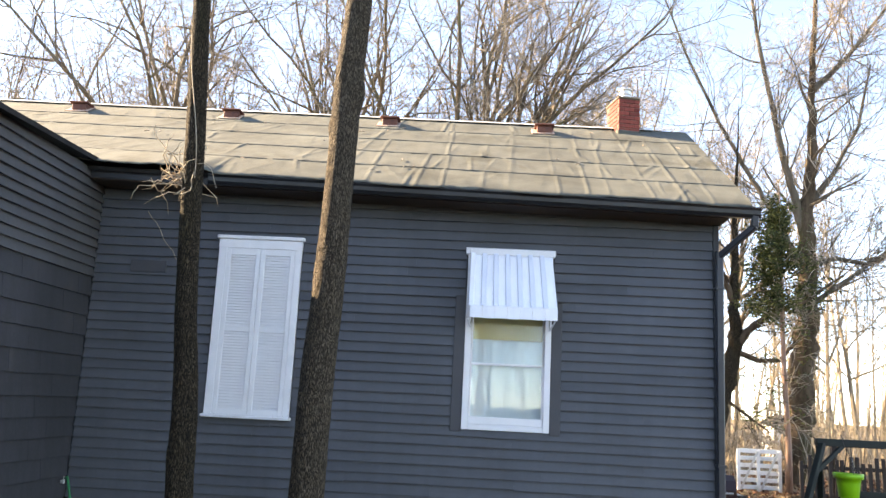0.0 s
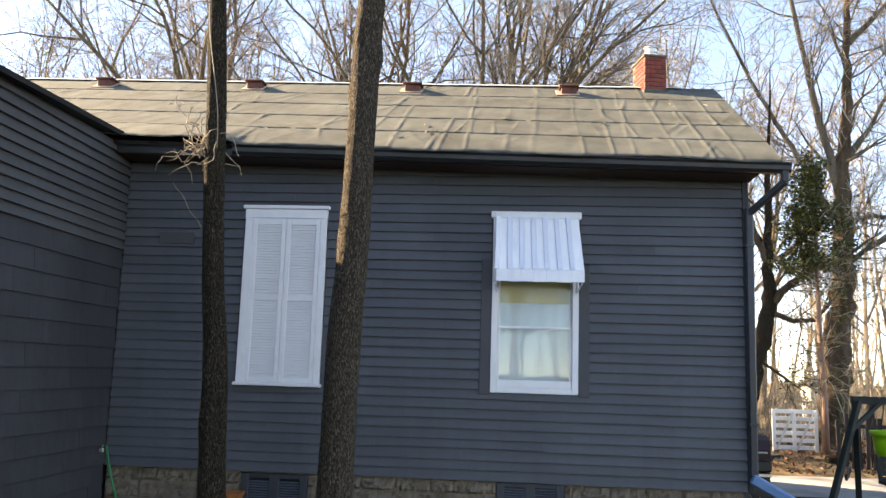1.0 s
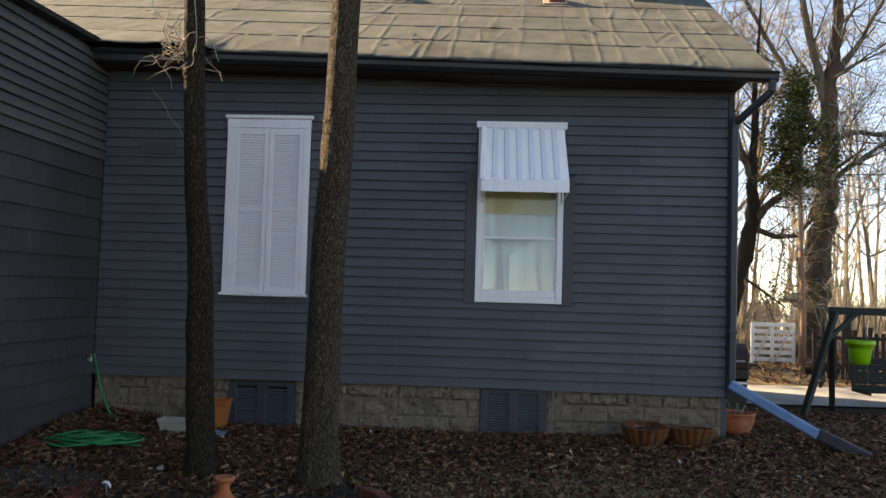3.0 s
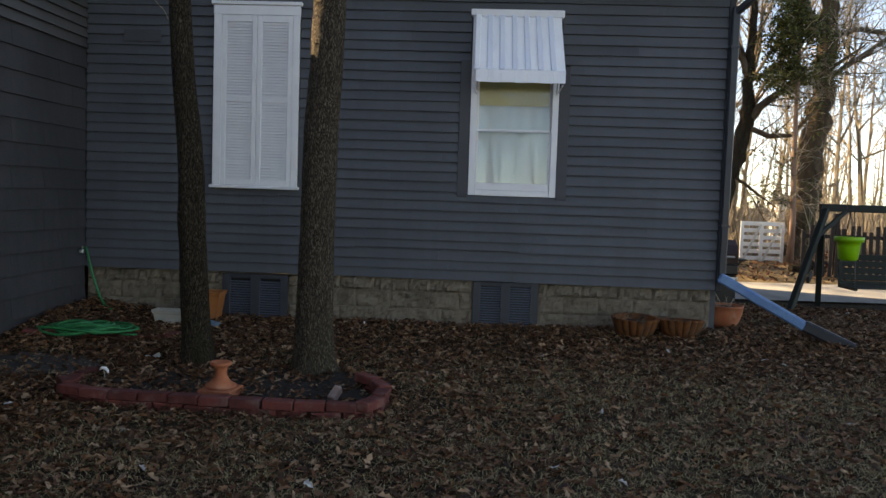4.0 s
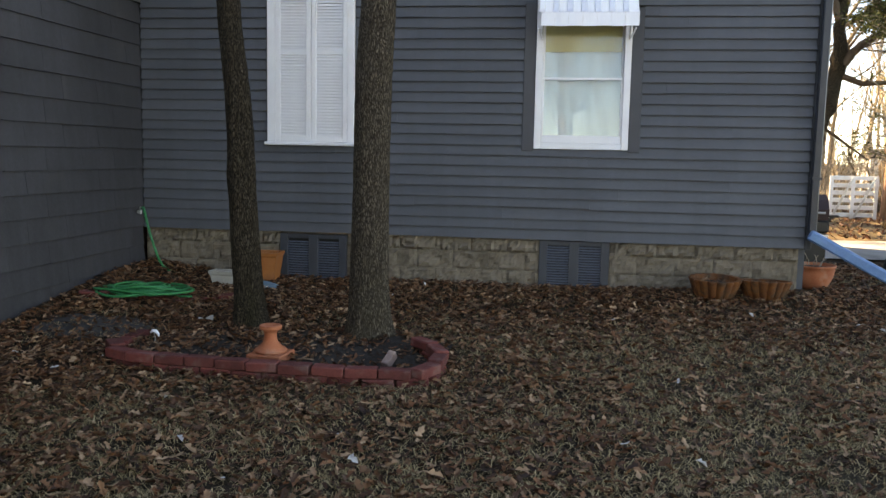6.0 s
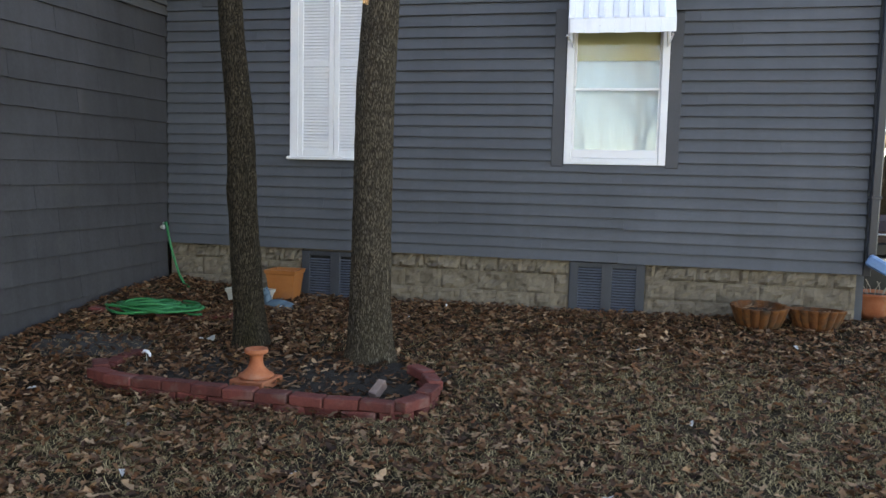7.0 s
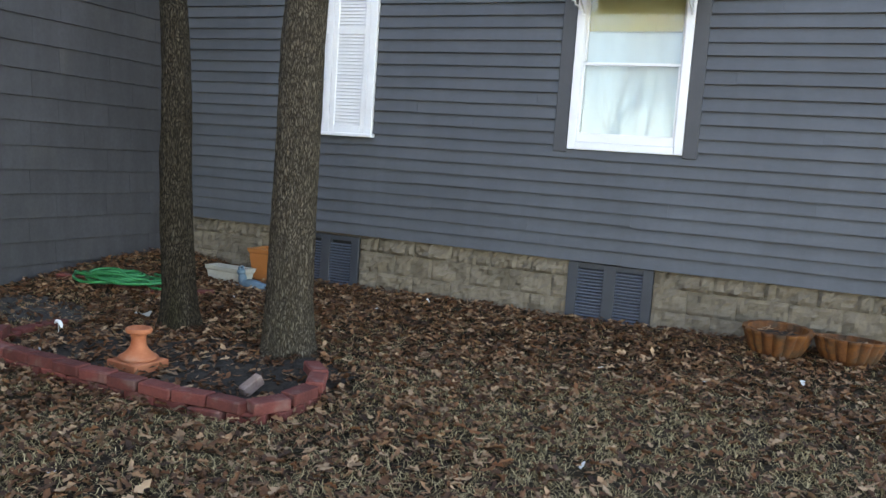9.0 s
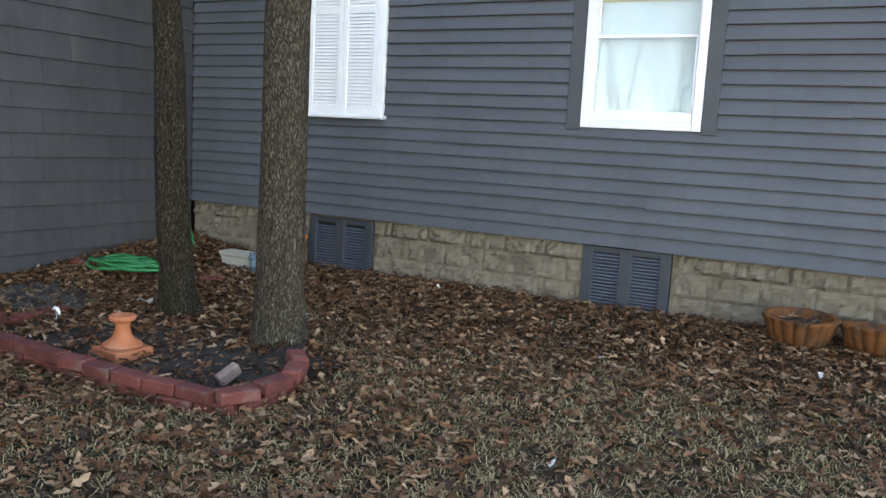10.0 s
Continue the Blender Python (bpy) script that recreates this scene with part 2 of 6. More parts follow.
TWIG = mat("tan_twigs", (0.2, 0.165, 0.13), (0.36, 0.305, 0.245), 2, 0.9, 0, 0, 20, island=0.25, spec=0.15)
IVY_BARK = mat("brown_furrowed_bark", (0.05, 0.034, 0.022), (0.12, 0.085, 0.058), 5, 0.95, 0, 0.7, 26, (2, 2, 0.4), stain=(0.075, 0.07, 0.03), stain_scale=1.0, stain_at=0.56, spec=0.15)
WOODS = mat("tan_far_woods", (0.17, 0.135, 0.098), (0.29, 0.24, 0.18), 0.7, 0.95, 0, 0, 6, island=0.35, spec=0.1)
CEDAR = leaf_mat("cedar_foliage", [(0.014, 0.022, 0.007), (0.042, 0.052, 0.014), (0.11, 0.11, 0.026), (0.024, 0.034, 0.010)])
IVY = leaf_mat("ivy_leaves", [(0.025, 0.04, 0.015), (0.06, 0.07, 0.02), (0.10, 0.09, 0.03)])
LEAVES = leaf_mat("fallen_oak_leaves", [(0.022, 0.007, 0.003), (0.118, 0.043, 0.017), (0.215, 0.104, 0.052), (0.036, 0.013, 0.006), (0.36, 0.215, 0.128), (0.132, 0.044, 0.015), (0.078, 0.030, 0.013), (0.020, 0.008, 0.004)])
PALE_LEAF = leaf_mat("bleached_leaves", [(0.36, 0.34, 0.32), (0.56, 0.54, 0.52)])
STRAW = leaf_mat("dry_lawn_grass", [(0.27, 0.186, 0.090), (0.50, 0.370, 0.205), (0.150, 0.103, 0.048), (0.14, 0.103, 0.046), (0.41, 0.298, 0.158), (0.110, 0.079, 0.037)])
SPROUT = leaf_mat("green_sprouts", [(0.05, 0.10, 0.02), (0.09, 0.15, 0.035)])
TERRA = mat("orange_terracotta", (0.34, 0.085, 0.035), (0.42, 0.13, 0.062), 9, 0.8, 0, 0.2, 70, stain=(0.42, 0.2, 0.13), stain_scale=6, stain_at=0.58)
TERRA_OLD = mat("weathered_terracotta", (0.095, 0.024, 0.005), (0.18, 0.056, 0.011), 9, 0.85, 0, 0.3, 60, stain=(0.05, 0.025, 0.012), stain_scale=7, stain_at=0.5)
PLASTIC_ORANGE = mat("orange_plastic", (0.34, 0.105, 0.03), (0.4, 0.135, 0.045), 5, 0.5, 0, 0.05, 50, stain=(0.28, 0.1, 0.045), stain_scale=5)
PLASTIC_WHITE = mat("dusty_white_plastic", (0.34, 0.32, 0.28), (0.41, 0.385, 0.34), 6, 0.6, 0, 0.1, 50, stain=(0.23, 0.205, 0.165), stain_scale=6)
HOSE = mat("green_rubber_hose", (0.0005, 0.14, 0.048), (0.001, 0.21, 0.08), 6, 0.4, 0, 0.05, 50, dist=0.002, spec=0.22)
BLUE = mat("faded_blue_paint", (0.05, 0.1, 0.135), (0.08, 0.14, 0.18), 9, 0.7, 0, 0.15, 50)
SOIL = mat("dark_bed_soil", (0.016, 0.0135, 0.0115), (0.042, 0.035, 0.029), 26, 0.95, 0, 1.0, 60, stain=(0.062, 0.048, 0.036), stain_scale=9, spec=0.2, dist=0.02)
DIRT = mat("grey_trodden_dirt", (0.040, 0.036, 0.034), (0.075, 0.069, 0.064), 14, 0.95, 0, 0.8, 70, stain=(0.030, 0.026, 0.023), stain_scale=5, spec=0.2, dist=0.015)
STONE = mat("pale_broken_brick", (0.15, 0.09, 0.075), (0.25, 0.17, 0.145), 12, 0.9, 0, 0.5, 60)
CONCRETE = mat("pale_concrete", (0.24, 0.235, 0.225), (0.32, 0.31, 0.295), 3, 0.9, 0, 0.3, 60, stain=(0.19, 0.185, 0.175), stain_scale=1.0)
GRILL = mat("black_grill_metal", (0.006, 0.006, 0.0065), (0.012, 0.0115, 0.012), 6, 0.35, 0.2, 0.05, 50)
LID = mat("dark_maroon_enamel", (0.018, 0.006, 0.007), (0.028, 0.009, 0.01), 6, 0.35, 0, 0.05, 50)
STEEL = mat("brushed_steel", (0.50, 0.48, 0.45), (0.60, 0.58, 0.55), 8, 0.35, 0.8, 0.05, 60)
SWING = mat("dark_green_stained_wood", (0.006, 0.01, 0.009), (0.012, 0.017, 0.014), 8, 0.7, 0, 0.2, 60, (1, 1, 1))
FENCE = mat("dark_brown_fence_wood", (0.016, 0.012, 0.011), (0.03, 0.022, 0.019), 8, 0.85, 0, 0.2, 60)
LIME = mat("lime_green_plastic", (0.16, 0.42, 0.012), (0.2, 0.48, 0.02), 6, 0.4, 0, 0.03, 50)
GATE = mat("white_gate_paint", (0.74, 0.72, 0.68), (0.82, 0.80, 0.77), 6, 0.6, 0, 0.1, 50, stain=(0.60, 0.56, 0.50), stain_scale=4)
SHED = mat("pale_shed_paint", (0.5, 0.49, 0.47), (0.58, 0.57, 0.55), 3, 0.7, 0, 0.1, 40)
CURTAIN = mat("white_sheer_curtain", (0.56, 0.64, 0.69), (0.66, 0.73, 0.77), 4, 0.9, 0, 0.2, 40, (3, 3, 0.4))
VALANCE = mat("yellow_roller_shade", (0.48, 0.40, 0.19), (0.55, 0.46, 0.24), 4, 0.85, 0, 0.1, 40)


def ground_material():
    m = bpy.data.materials.new("leaf_littered_lawn")
    m.use_nodes = True
    n, l = m.node_tree.nodes, m.node_tree.links
    bs = n["Principled BSDF"]
    co = n.new("ShaderNodeTexCoord")

    def noise_at(scale, detail):
        t = n.new("ShaderNodeTexNoise")
        t.inputs["Scale"].default_value, t.inputs["Detail"].default_value = scale, detail
        l.new(co.outputs["Object"], t.inputs["Vector"])
        return t.outputs["Fac"]

    def ramped(value, stops):
        r = n.new("ShaderNodeValToRGB")
        e = r.color_ramp.elements
        e[0].position, e[0].color = stops[0][0], (*stops[0][1], 1)
        e[1].position, e[1].color = stops[-1][0], (*stops[-1][1], 1)
        for p, c in stops[1:-1]:
            e.new(p).color = (*c, 1)
        l.new(value, r.inputs["Fac"])
        return r.outputs["Color"]

    litter = ramped(noise_at(38, 5), [(0.32, (0.008, 0.005, 0.004)), (0.5, (0.022, 0.014, 0.009)), (0.68, (0.056, 0.037, 0.024))])
    grass = ramped(noise_at(60, 5), [(0.3, (0.013, 0.010, 0.006)), (0.5, (0.034, 0.026, 0.015)), (0.7, (0.080, 0.060, 0.036))])
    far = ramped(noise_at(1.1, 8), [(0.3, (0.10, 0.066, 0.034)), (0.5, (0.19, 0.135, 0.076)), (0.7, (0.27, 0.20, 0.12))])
    patch = n.new("ShaderNodeMapRange")
    patch.inputs["From Min"].default_value, patch.inputs["From Max"].default_value = 0.44, 0.6
    l.new(noise_at(0.8, 5), patch.inputs["Value"])
    m1 = n.new("ShaderNodeMix")
    m1.data_type = "RGBA"
    l.new(patch.outputs[0], m1.inputs["Factor"])
    l.new(litter, m1.inputs["A"])
    l.new(grass, m1.inputs["B"])
    xyz = n.new("ShaderNodeSeparateXYZ")
    l.new(co.outputs["Object"], xyz.inputs[0])
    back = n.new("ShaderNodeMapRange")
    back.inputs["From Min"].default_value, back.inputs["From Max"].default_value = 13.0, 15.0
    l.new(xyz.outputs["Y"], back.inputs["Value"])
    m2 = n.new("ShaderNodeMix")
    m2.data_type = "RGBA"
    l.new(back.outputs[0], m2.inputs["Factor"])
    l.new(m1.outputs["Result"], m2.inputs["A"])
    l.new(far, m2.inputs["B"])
    l.new(m2.outputs["Result"], bs.inputs["Base Color"])
    bs.inputs["Roughness"].default_value = 0.95
    bs.inputs["Specular IOR Level"].default_value = 0.15
    bp = n.new("ShaderNodeBump")
    bp.inputs["Strength"].default_value, bp.inputs["Distance"].default_value = 0.8, 0.03
    l.new(noise_at(30, 6), bp.inputs["Height"])
    l.new(bp.outputs[0], bs.inputs["Normal"])
    return m


def glass_material():
    m = bpy.data.materials.new("window_glass")
    m.use_nodes = True
    n, l = m.node_tree.nodes, m.node_tree.links
    n.clear()
    out = n.new("ShaderNodeOutputMaterial")
    tr = n.new("ShaderNodeBsdfTransparent")
    tr.inputs["Color"].default_value = (0.93, 0.96, 0.96, 1)
    gl = n.new("ShaderNodeBsdfGlossy")
    gl.inputs["Roughness"].default_value = 0.015
    fr = n.new("ShaderNodeFresnel")
    fr.inputs["IOR"].default_value = 1.5
    co = n.new("ShaderNodeTexCoord")
    no = n.new("ShaderNodeTexNoise")
    no.inputs["Scale"].default_value = 3.0
    l.new(co.outputs["Object"], no.inputs["Vector"])
    bp = n.new("ShaderNodeBump")
    bp.inputs["Strength"].default_value, bp.inputs["Distance"].default_value = 0.025, 0.02
    l.new(no.outputs["Fac"], bp.inputs["Height"])
    l.new(bp.outputs[0], gl.inputs["Normal"])
    mx = n.new("ShaderNodeMixShader")
    l.new(fr.outputs[0], mx.inputs[0])
    l.new(tr.outputs[0], mx.inputs[1])
    l.new(gl.outputs[0], mx.inputs[2])
    l.new(mx.outputs[0], out.inputs["Surface"])
    return m


GROUND = ground_material()
GLASS = glass_material()


# ---- mesh tools ----
class Shape:
    """Collects vertices and faces for one mesh."""

    def __init__(self):
        self.v, self.f = [], []

    def add(self, verts, faces):
        k = len(self.v)
        self.v.extend([tuple(p) for p in verts])
        self.f.extend([tuple(i + k for i in q) for q in faces])
        return self

    def box(self, x0, x1, y0, y1, z0, z1, bevel=0.0, m=None):
        b = min(bevel, (x1 - x0) / 3, (y1 - y0) / 3, (z1 - z0) / 3)
        if b <= 0:
            vs = [(x, y, z) for z in (z0, z1) for y in (y0, y1) for x in (x0, x1)]
            fs = [(0, 2, 3, 1), (4, 5, 7, 6), (0, 1, 5, 4), (2, 6, 7, 3), (0, 4, 6, 2), (1, 3, 7, 5)]
        else:
            vs, fs = chamfered(x0, x1, y0, y1, z0, z1, b)
        if m is not None:
            vs = [m @ Vector(p) for p in vs]
        return self.add(vs, fs)

    def beam(self, a, b, w, h, bevel=0.0, up=(0, 0, 1)):
        a, b = Vector(a), Vector(b)
        d = (b - a)
        n = d.length
        d.normalize()
        s = d.cross(Vector(up))
        if s.length < 1e-4:
            s = d.cross(Vector((0, 1, 0)))
        s.normalize()
        u = s.cross(d)
        m = Matrix(((s.x, d.x, u.x, a.x), (s.y, d.y, u.y, a.y), (s.z, d.z, u.z, a.z), (0, 0, 0, 1)))
        return self.box(-w / 2, w / 2, 0, n, -h / 2, h / 2, bevel, m)

    def tube(self, pts, radii, sides=6, cap=True):
        pts = [Vector(p) for p in pts]
        if not hasattr(radii, "__len__"):
            radii = [radii] * len(pts)
        k = len(self.v)
        ref = None
        for i, p in enumerate(pts):
            d = (pts[min(i + 1, len(pts) - 1)] - pts[max(i - 1, 0)]).normalized()
            if ref is None:
                ref = d.cross(Vector((0.31, 0.17, 0.93)))
                if ref.length < 0.1:
                    ref = d.cross(Vector((1, 0, 0)))
            ref = (ref - d * ref.dot(d)).normalized()
            s = d.cross(ref)
            for j in range(sides):
                a = 2 * math.pi * j / sides
                self.v.append(tuple(p + (ref * math.cos(a) + s * math.sin(a)) * radii[i]))
        for i in range(len(pts) - 1):
            for j in range(sides):
                q = (j + 1) % sides
                self.f.append((k + i * sides + j, k + i * sides + q, k + (i + 1) * sides + q, k + (i + 1) * sides + j))
        if cap:
            self.f.append(tuple(k + j for j in range(sides))[::-1])
            e = k + (len(pts) - 1) * sides
            self.f.append(tuple(e + j for j in range(sides)))
        return self

    def lathe(self, profile, sides=32, centre=(0, 0, 0), wave=None):
        """profile: (radius, z) from bottom to top; wave(angle, index) scales the radius."""
        k = len(self.v)
        for i, (r, z) in enumerate(profile):
            for j in range(sides):
                a = 2 * math.pi * j / sides
                w = wave(a, i) if wave else 1.0
                self.v.append((centre[0] + r * w * math.cos(a), centre[1] + r * w * math.sin(a), centre[2] + z))
        for i in range(len(profile) - 1):
            for j in range(sides):
                q = (j + 1) % sides
                self.f.append((k + i * sides + j, k + i * sides + q, k + (i + 1) * sides + q, k + (i + 1) * sides + j))
        self.f.append(tuple(k + j for j in range(sides))[::-1])
        e = k + (len(profile) - 1) * sides
        self.f.append(tuple(e + j for j in range(sides)))
        return self

    def sheet(self, nu, nv, at):
        k = len(self.v)
        for j in range(nv + 1):
            for i in range(nu + 1):
                self.v.append(tuple(at(i / nu, j / nv)))
        for j in range(nv):
            for i in range(nu):
                a = k + j * (nu + 1) + i
                self.f.append((a, a + 1, a + nu + 2, a + nu + 1))
        return self

    def mesh(self, name, material, smooth=False):
        me = bpy.data.meshes.new(name)
        me.from_pydata(self.v, [], self.f)
        me.materials.append(material)
        if smooth:
            me.polygons.foreach_set("use_smooth", [True] * len(me.polygons))
        me.update()
        return me


def chamfered(x0, x1, y0, y1, z0, z1, b):
    bm = bmesh.new()
    bmesh.ops.create_cube(bm, size=1, matrix=Matrix.LocRotScale(((x0 + x1) / 2, (y0 + y1) / 2, (z0 + z1) / 2), None, (x1 - x0, y1 - y0, z1 - z0)))
    bmesh.ops.bevel(bm, geom=bm.edges[:], offset=b, segments=1, affect="EDGES")
    bm.verts.index_update()
    out = [v.co.copy() for v in bm.verts], [tuple(v.index for v in f.verts) for f in bm.faces]
    bm.free()
    return out


def thing(name, label, category, at=(0, 0, 0), turn=0, group="", kind=""):
    ob = new(name)
    ob.empty_display_size = 0.1
    ob.matrix_world = pose(*at, 0, 0, turn)
    return tagged(ob, label, category, group, kind)


def part(name, shape, material, parent, label="", smooth=False, place=None, kind=""):
    """One mesh under a thing or a part, in the parent's own space."""
    me = shape if isinstance(shape, bpy.types.Mesh) else shape.mesh(name, material, smooth)
    ob = new(name, me)
    ob.parent = parent
    if place is not None:
        ob.matrix_basis = place
    return tagged(ob, label, kind=kind)


def solid(name, shape, material, label, category, kind="", smooth=False, group="", at=None):
    ob = new(name, shape.mesh(name, material, smooth))
    if at is not None:
        ob.matrix_world = at
    return tagged(ob, label, category, group, kind)


def smoothstep(a, b, x):
    t = min(1.0, max(0.0, (x - a) / (b - a)))
    return t * t * (3 - 2 * t)


def ground_z(x, y):
    z = -0.22 + (0.030 if y < 5 else 0.047) * (y - 5)
    if y > 8.6:
        z = -0.051
    if y < -2:
        z = -0.43
    z += 0.15 * smoothstep(-2.9, -4.3, x) * smoothstep(5.5, 8.7, y) * (1 if y < 12 else 0)
    z += 0.30 * smoothstep(11.5, 17, y) + 0.05 * smoothstep(1, 2.4, x) * smoothstep(7.5, 8.5, y) * (1 - smoothstep(10, 12, y))
    if -10 < x < 14 and -6 < y < 12:
        z += 0.022 * noise.noise((x * 0.9, y * 0.9, 0)) + 0.008 * noise.noise((x * 5, y * 5, 3))
    return z


# ---- ground ----
def axis_lines(lo, fine_lo, fine_hi, hi, step):
    out, x, s = [], fine_hi, step
    while x < hi:
        s *= 1.35
        x += s
        out.append(min(x, hi))
    left, x, s = [], fine_lo, step
    while x > lo:
        s *= 1.35
        x -= s
        left.append(max(x, lo))
    return left[::-1] + list(np.arange(fine_lo, fine_hi + step / 2, step)) + out


gx, gy = axis_lines(-1500, -6, 9, 1500, 0.14), axis_lines(-1500, -3, 15, 1500, 0.14)
g = Shape()
g.v = [(x, y, ground_z(x, y)) for y in gy for x in gx]
W = len(gx)
g.f = [(j * W + i, j * W + i + 1, (j + 1) * W + i + 1, (j + 1) * W + i) for j in range(len(gy) - 1) for i in range(W - 1)]
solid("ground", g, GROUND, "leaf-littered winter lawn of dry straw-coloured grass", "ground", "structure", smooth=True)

drive = Shape().sheet(40, 6, lambda u, v: (3.9 + 40 * u, 12.15 + 1.75 * v + 0.9 * math.sin(u * 2.0), ground_z(3.9 + 40 * u, 12.15 + 1.75 * v + 0.9 * math.sin(u * 2.0)) + 0.03))
solid("road", drive, CONCRETE, "pale concrete driveway slab behind the house", "driveway", "structure")

# ---- main house: walls ----
FACE = 8.62           # back plane of the front siding
ROWS_N, EXPO, SIDE_Z = 32, 0.1143, 0.475
EAVE_Z = 4.05
XL, XR = -4.21, 3.19


def wall_box(name, boxes, material, label):
    s = Shape()
    for b in boxes:
        s.box(*b)
    return solid(name, s, material, label, "wall", "structure")


front = wall_box("wall_front", [(-9, 0.36, FACE, FACE + 0.14, 0.477, 4.2), (1.28, XR + 0.06, FACE, FACE + 0.14, 0.477, 4.2),
                                (0.36, 1.28, FACE, FACE + 0.14, 0.477, 1.5), (0.36, 1.28, FACE, FACE + 0.14, 3.5, 4.2)], TRIM_DARK,
                 "blue-grey clapboard front wall of the house")
wall_box("wall_east", [(XR - 0.08, XR + 0.06, FACE + 0.141, 13.9, -0.3, 4.2)], SIDING, "blue-grey end wall of the house")
gable = Shape()
gable.add([(XR - 0.08, 8.62, 4.2), (XR + 0.06, 8.62, 4.2), (XR + 0.06, 13.9, 4.2), (XR - 0.08, 13.9, 4.2), (XR - 0.08, 11.25, 5.88), (XR + 0.06, 11.25, 5.88)],
          [(0, 3, 4), (1, 5, 2), (0, 4, 5, 1), (4, 3, 2, 5), (0, 1, 2, 3)])
solid("wall_gable", gable, SIDING, "blue-grey gable of the house", "wall", "structure")
wall_box("wall_north", [(-9, XR - 0.08, 13.76, 13.9, -0.3, 4.2)], SIDING, "blue-grey rear wall of the house")
wall_box("wall_west", [(-9.14, -9, 8.62, 13.9, -0.3, 4.2)], SIDING, "blue-grey far end wall of the house")
room = Shape().box(-0.6, 2.4, 11.2, 11.25, 0.4, 4.0)
solid("wall_room", room, SHED, "pale inner wall of the room behind the window", "wall", "structure")

# foundation of rock-faced blocks
found = Shape().box(-4.2, XR - 0.03, FACE + 0.055, FACE + 0.2, -0.4, 0.46)
foundation = solid("wall_foundation", found, MORTAR, "tan rock-faced concrete block foundation", "foundation", "structure")
VENTS = [(-2.56, -1.775), (0.415, 1.178)]

# corner board, its dark colour standing in for the downspout's shadow
cb = Shape().box(XR + 0.004, XR + 0.075, FACE - 0.028, FACE + 0.12, 0.46, EAVE_Z, 0.004)
solid("trim_corner", cb, TRIM_DARK, "corner board of the house, coloured dark for the downspout's shadow", "trim", "structure")

# ---- main roof ----
RY0, RZ0, RY1, RZ1, RXL, RXR = 8.07, 4.205, 11.25, 6.075, -9.5, 3.49
# the old roof sags towards its east end
SAG = pose(0.5, 0, 4.1, 0, 1.43, 0) @ Matrix.Translation((-0.5, 0, -4.1))


def roof_z(y, x=0.5):
    """Height of the roof plane; the ridge sags less than the eave."""
    f = (y - RY0) / (RY1 - RY0)
    return RZ0 + (RZ1 - RZ0) * f + 0.011 * (x - 0.5) * min(1.0, f)


soff = Shape().box(-4.2, XR + 0.09, 8.2, FACE, EAVE_Z, EAVE_Z + 0.02)
solid("soffit", soff, SOFFIT, "brown shaded soffit boards under the eave", "soffit", "structure").matrix_world = SAG
fas = Shape().box(-4.2, RXR - 0.04, 8.175, 8.199, EAVE_Z + 0.01, 4.20)
solid("fascia", fas, TRIM_DARK, "dark slate fascia board at the eave", "fascia", "structure").matrix_world = SAG
barge = Shape().beam((RXR - 0.035, 8.12, 4.11), (RXR - 0.035, RY1, 5.965), 0.03, 0.16)
solid("trim_rake", barge, TRIM_DARK, "dark slate rake board of the gable", "trim", "structure").matrix_world = SAG
deck = Shape()
deck.v = [(x, y, (roof_z(y, x) if y <= RY1 else RZ0) - d) for d in (0.05, 0.10) for y in (RY0 + 0.06, RY1, 14.43) for x in (RXL, RXR - 0.02)]
deck.f = [(0, 1, 3, 2), (2, 3, 5, 4), (6, 8, 9, 7), (8, 10, 11, 9), (0, 6, 7, 1), (4, 5, 11, 10), (0, 2, 8, 6), (2, 4, 10, 8), (1, 7, 9, 3), (3, 9, 11, 5)]
roof = solid("roof", deck, ROOF_DARK, "low gabled roof covered in wrinkled grey-brown roll roofing", "roof", "structure")
roof.matrix_world = SAG


# long wrinkles that run on across the courses: (x at the eave, lean, half-width, height)
fold_rng = random.Random(61)
LONG_FOLDS = []
for i in range(40):
    fx = -12.0 + 0.40 * i + fold_rng.uniform(-0.14, 0.14)
    LONG_FOLDS.append((fx, 0.85 * smoothstep(-0.6, -3.4, fx) + fold_rng.uniform(-0.06, 0.06), fold_rng.uniform(0.014, 0.028), fold_rng.uniform(0.003, 0.011)))


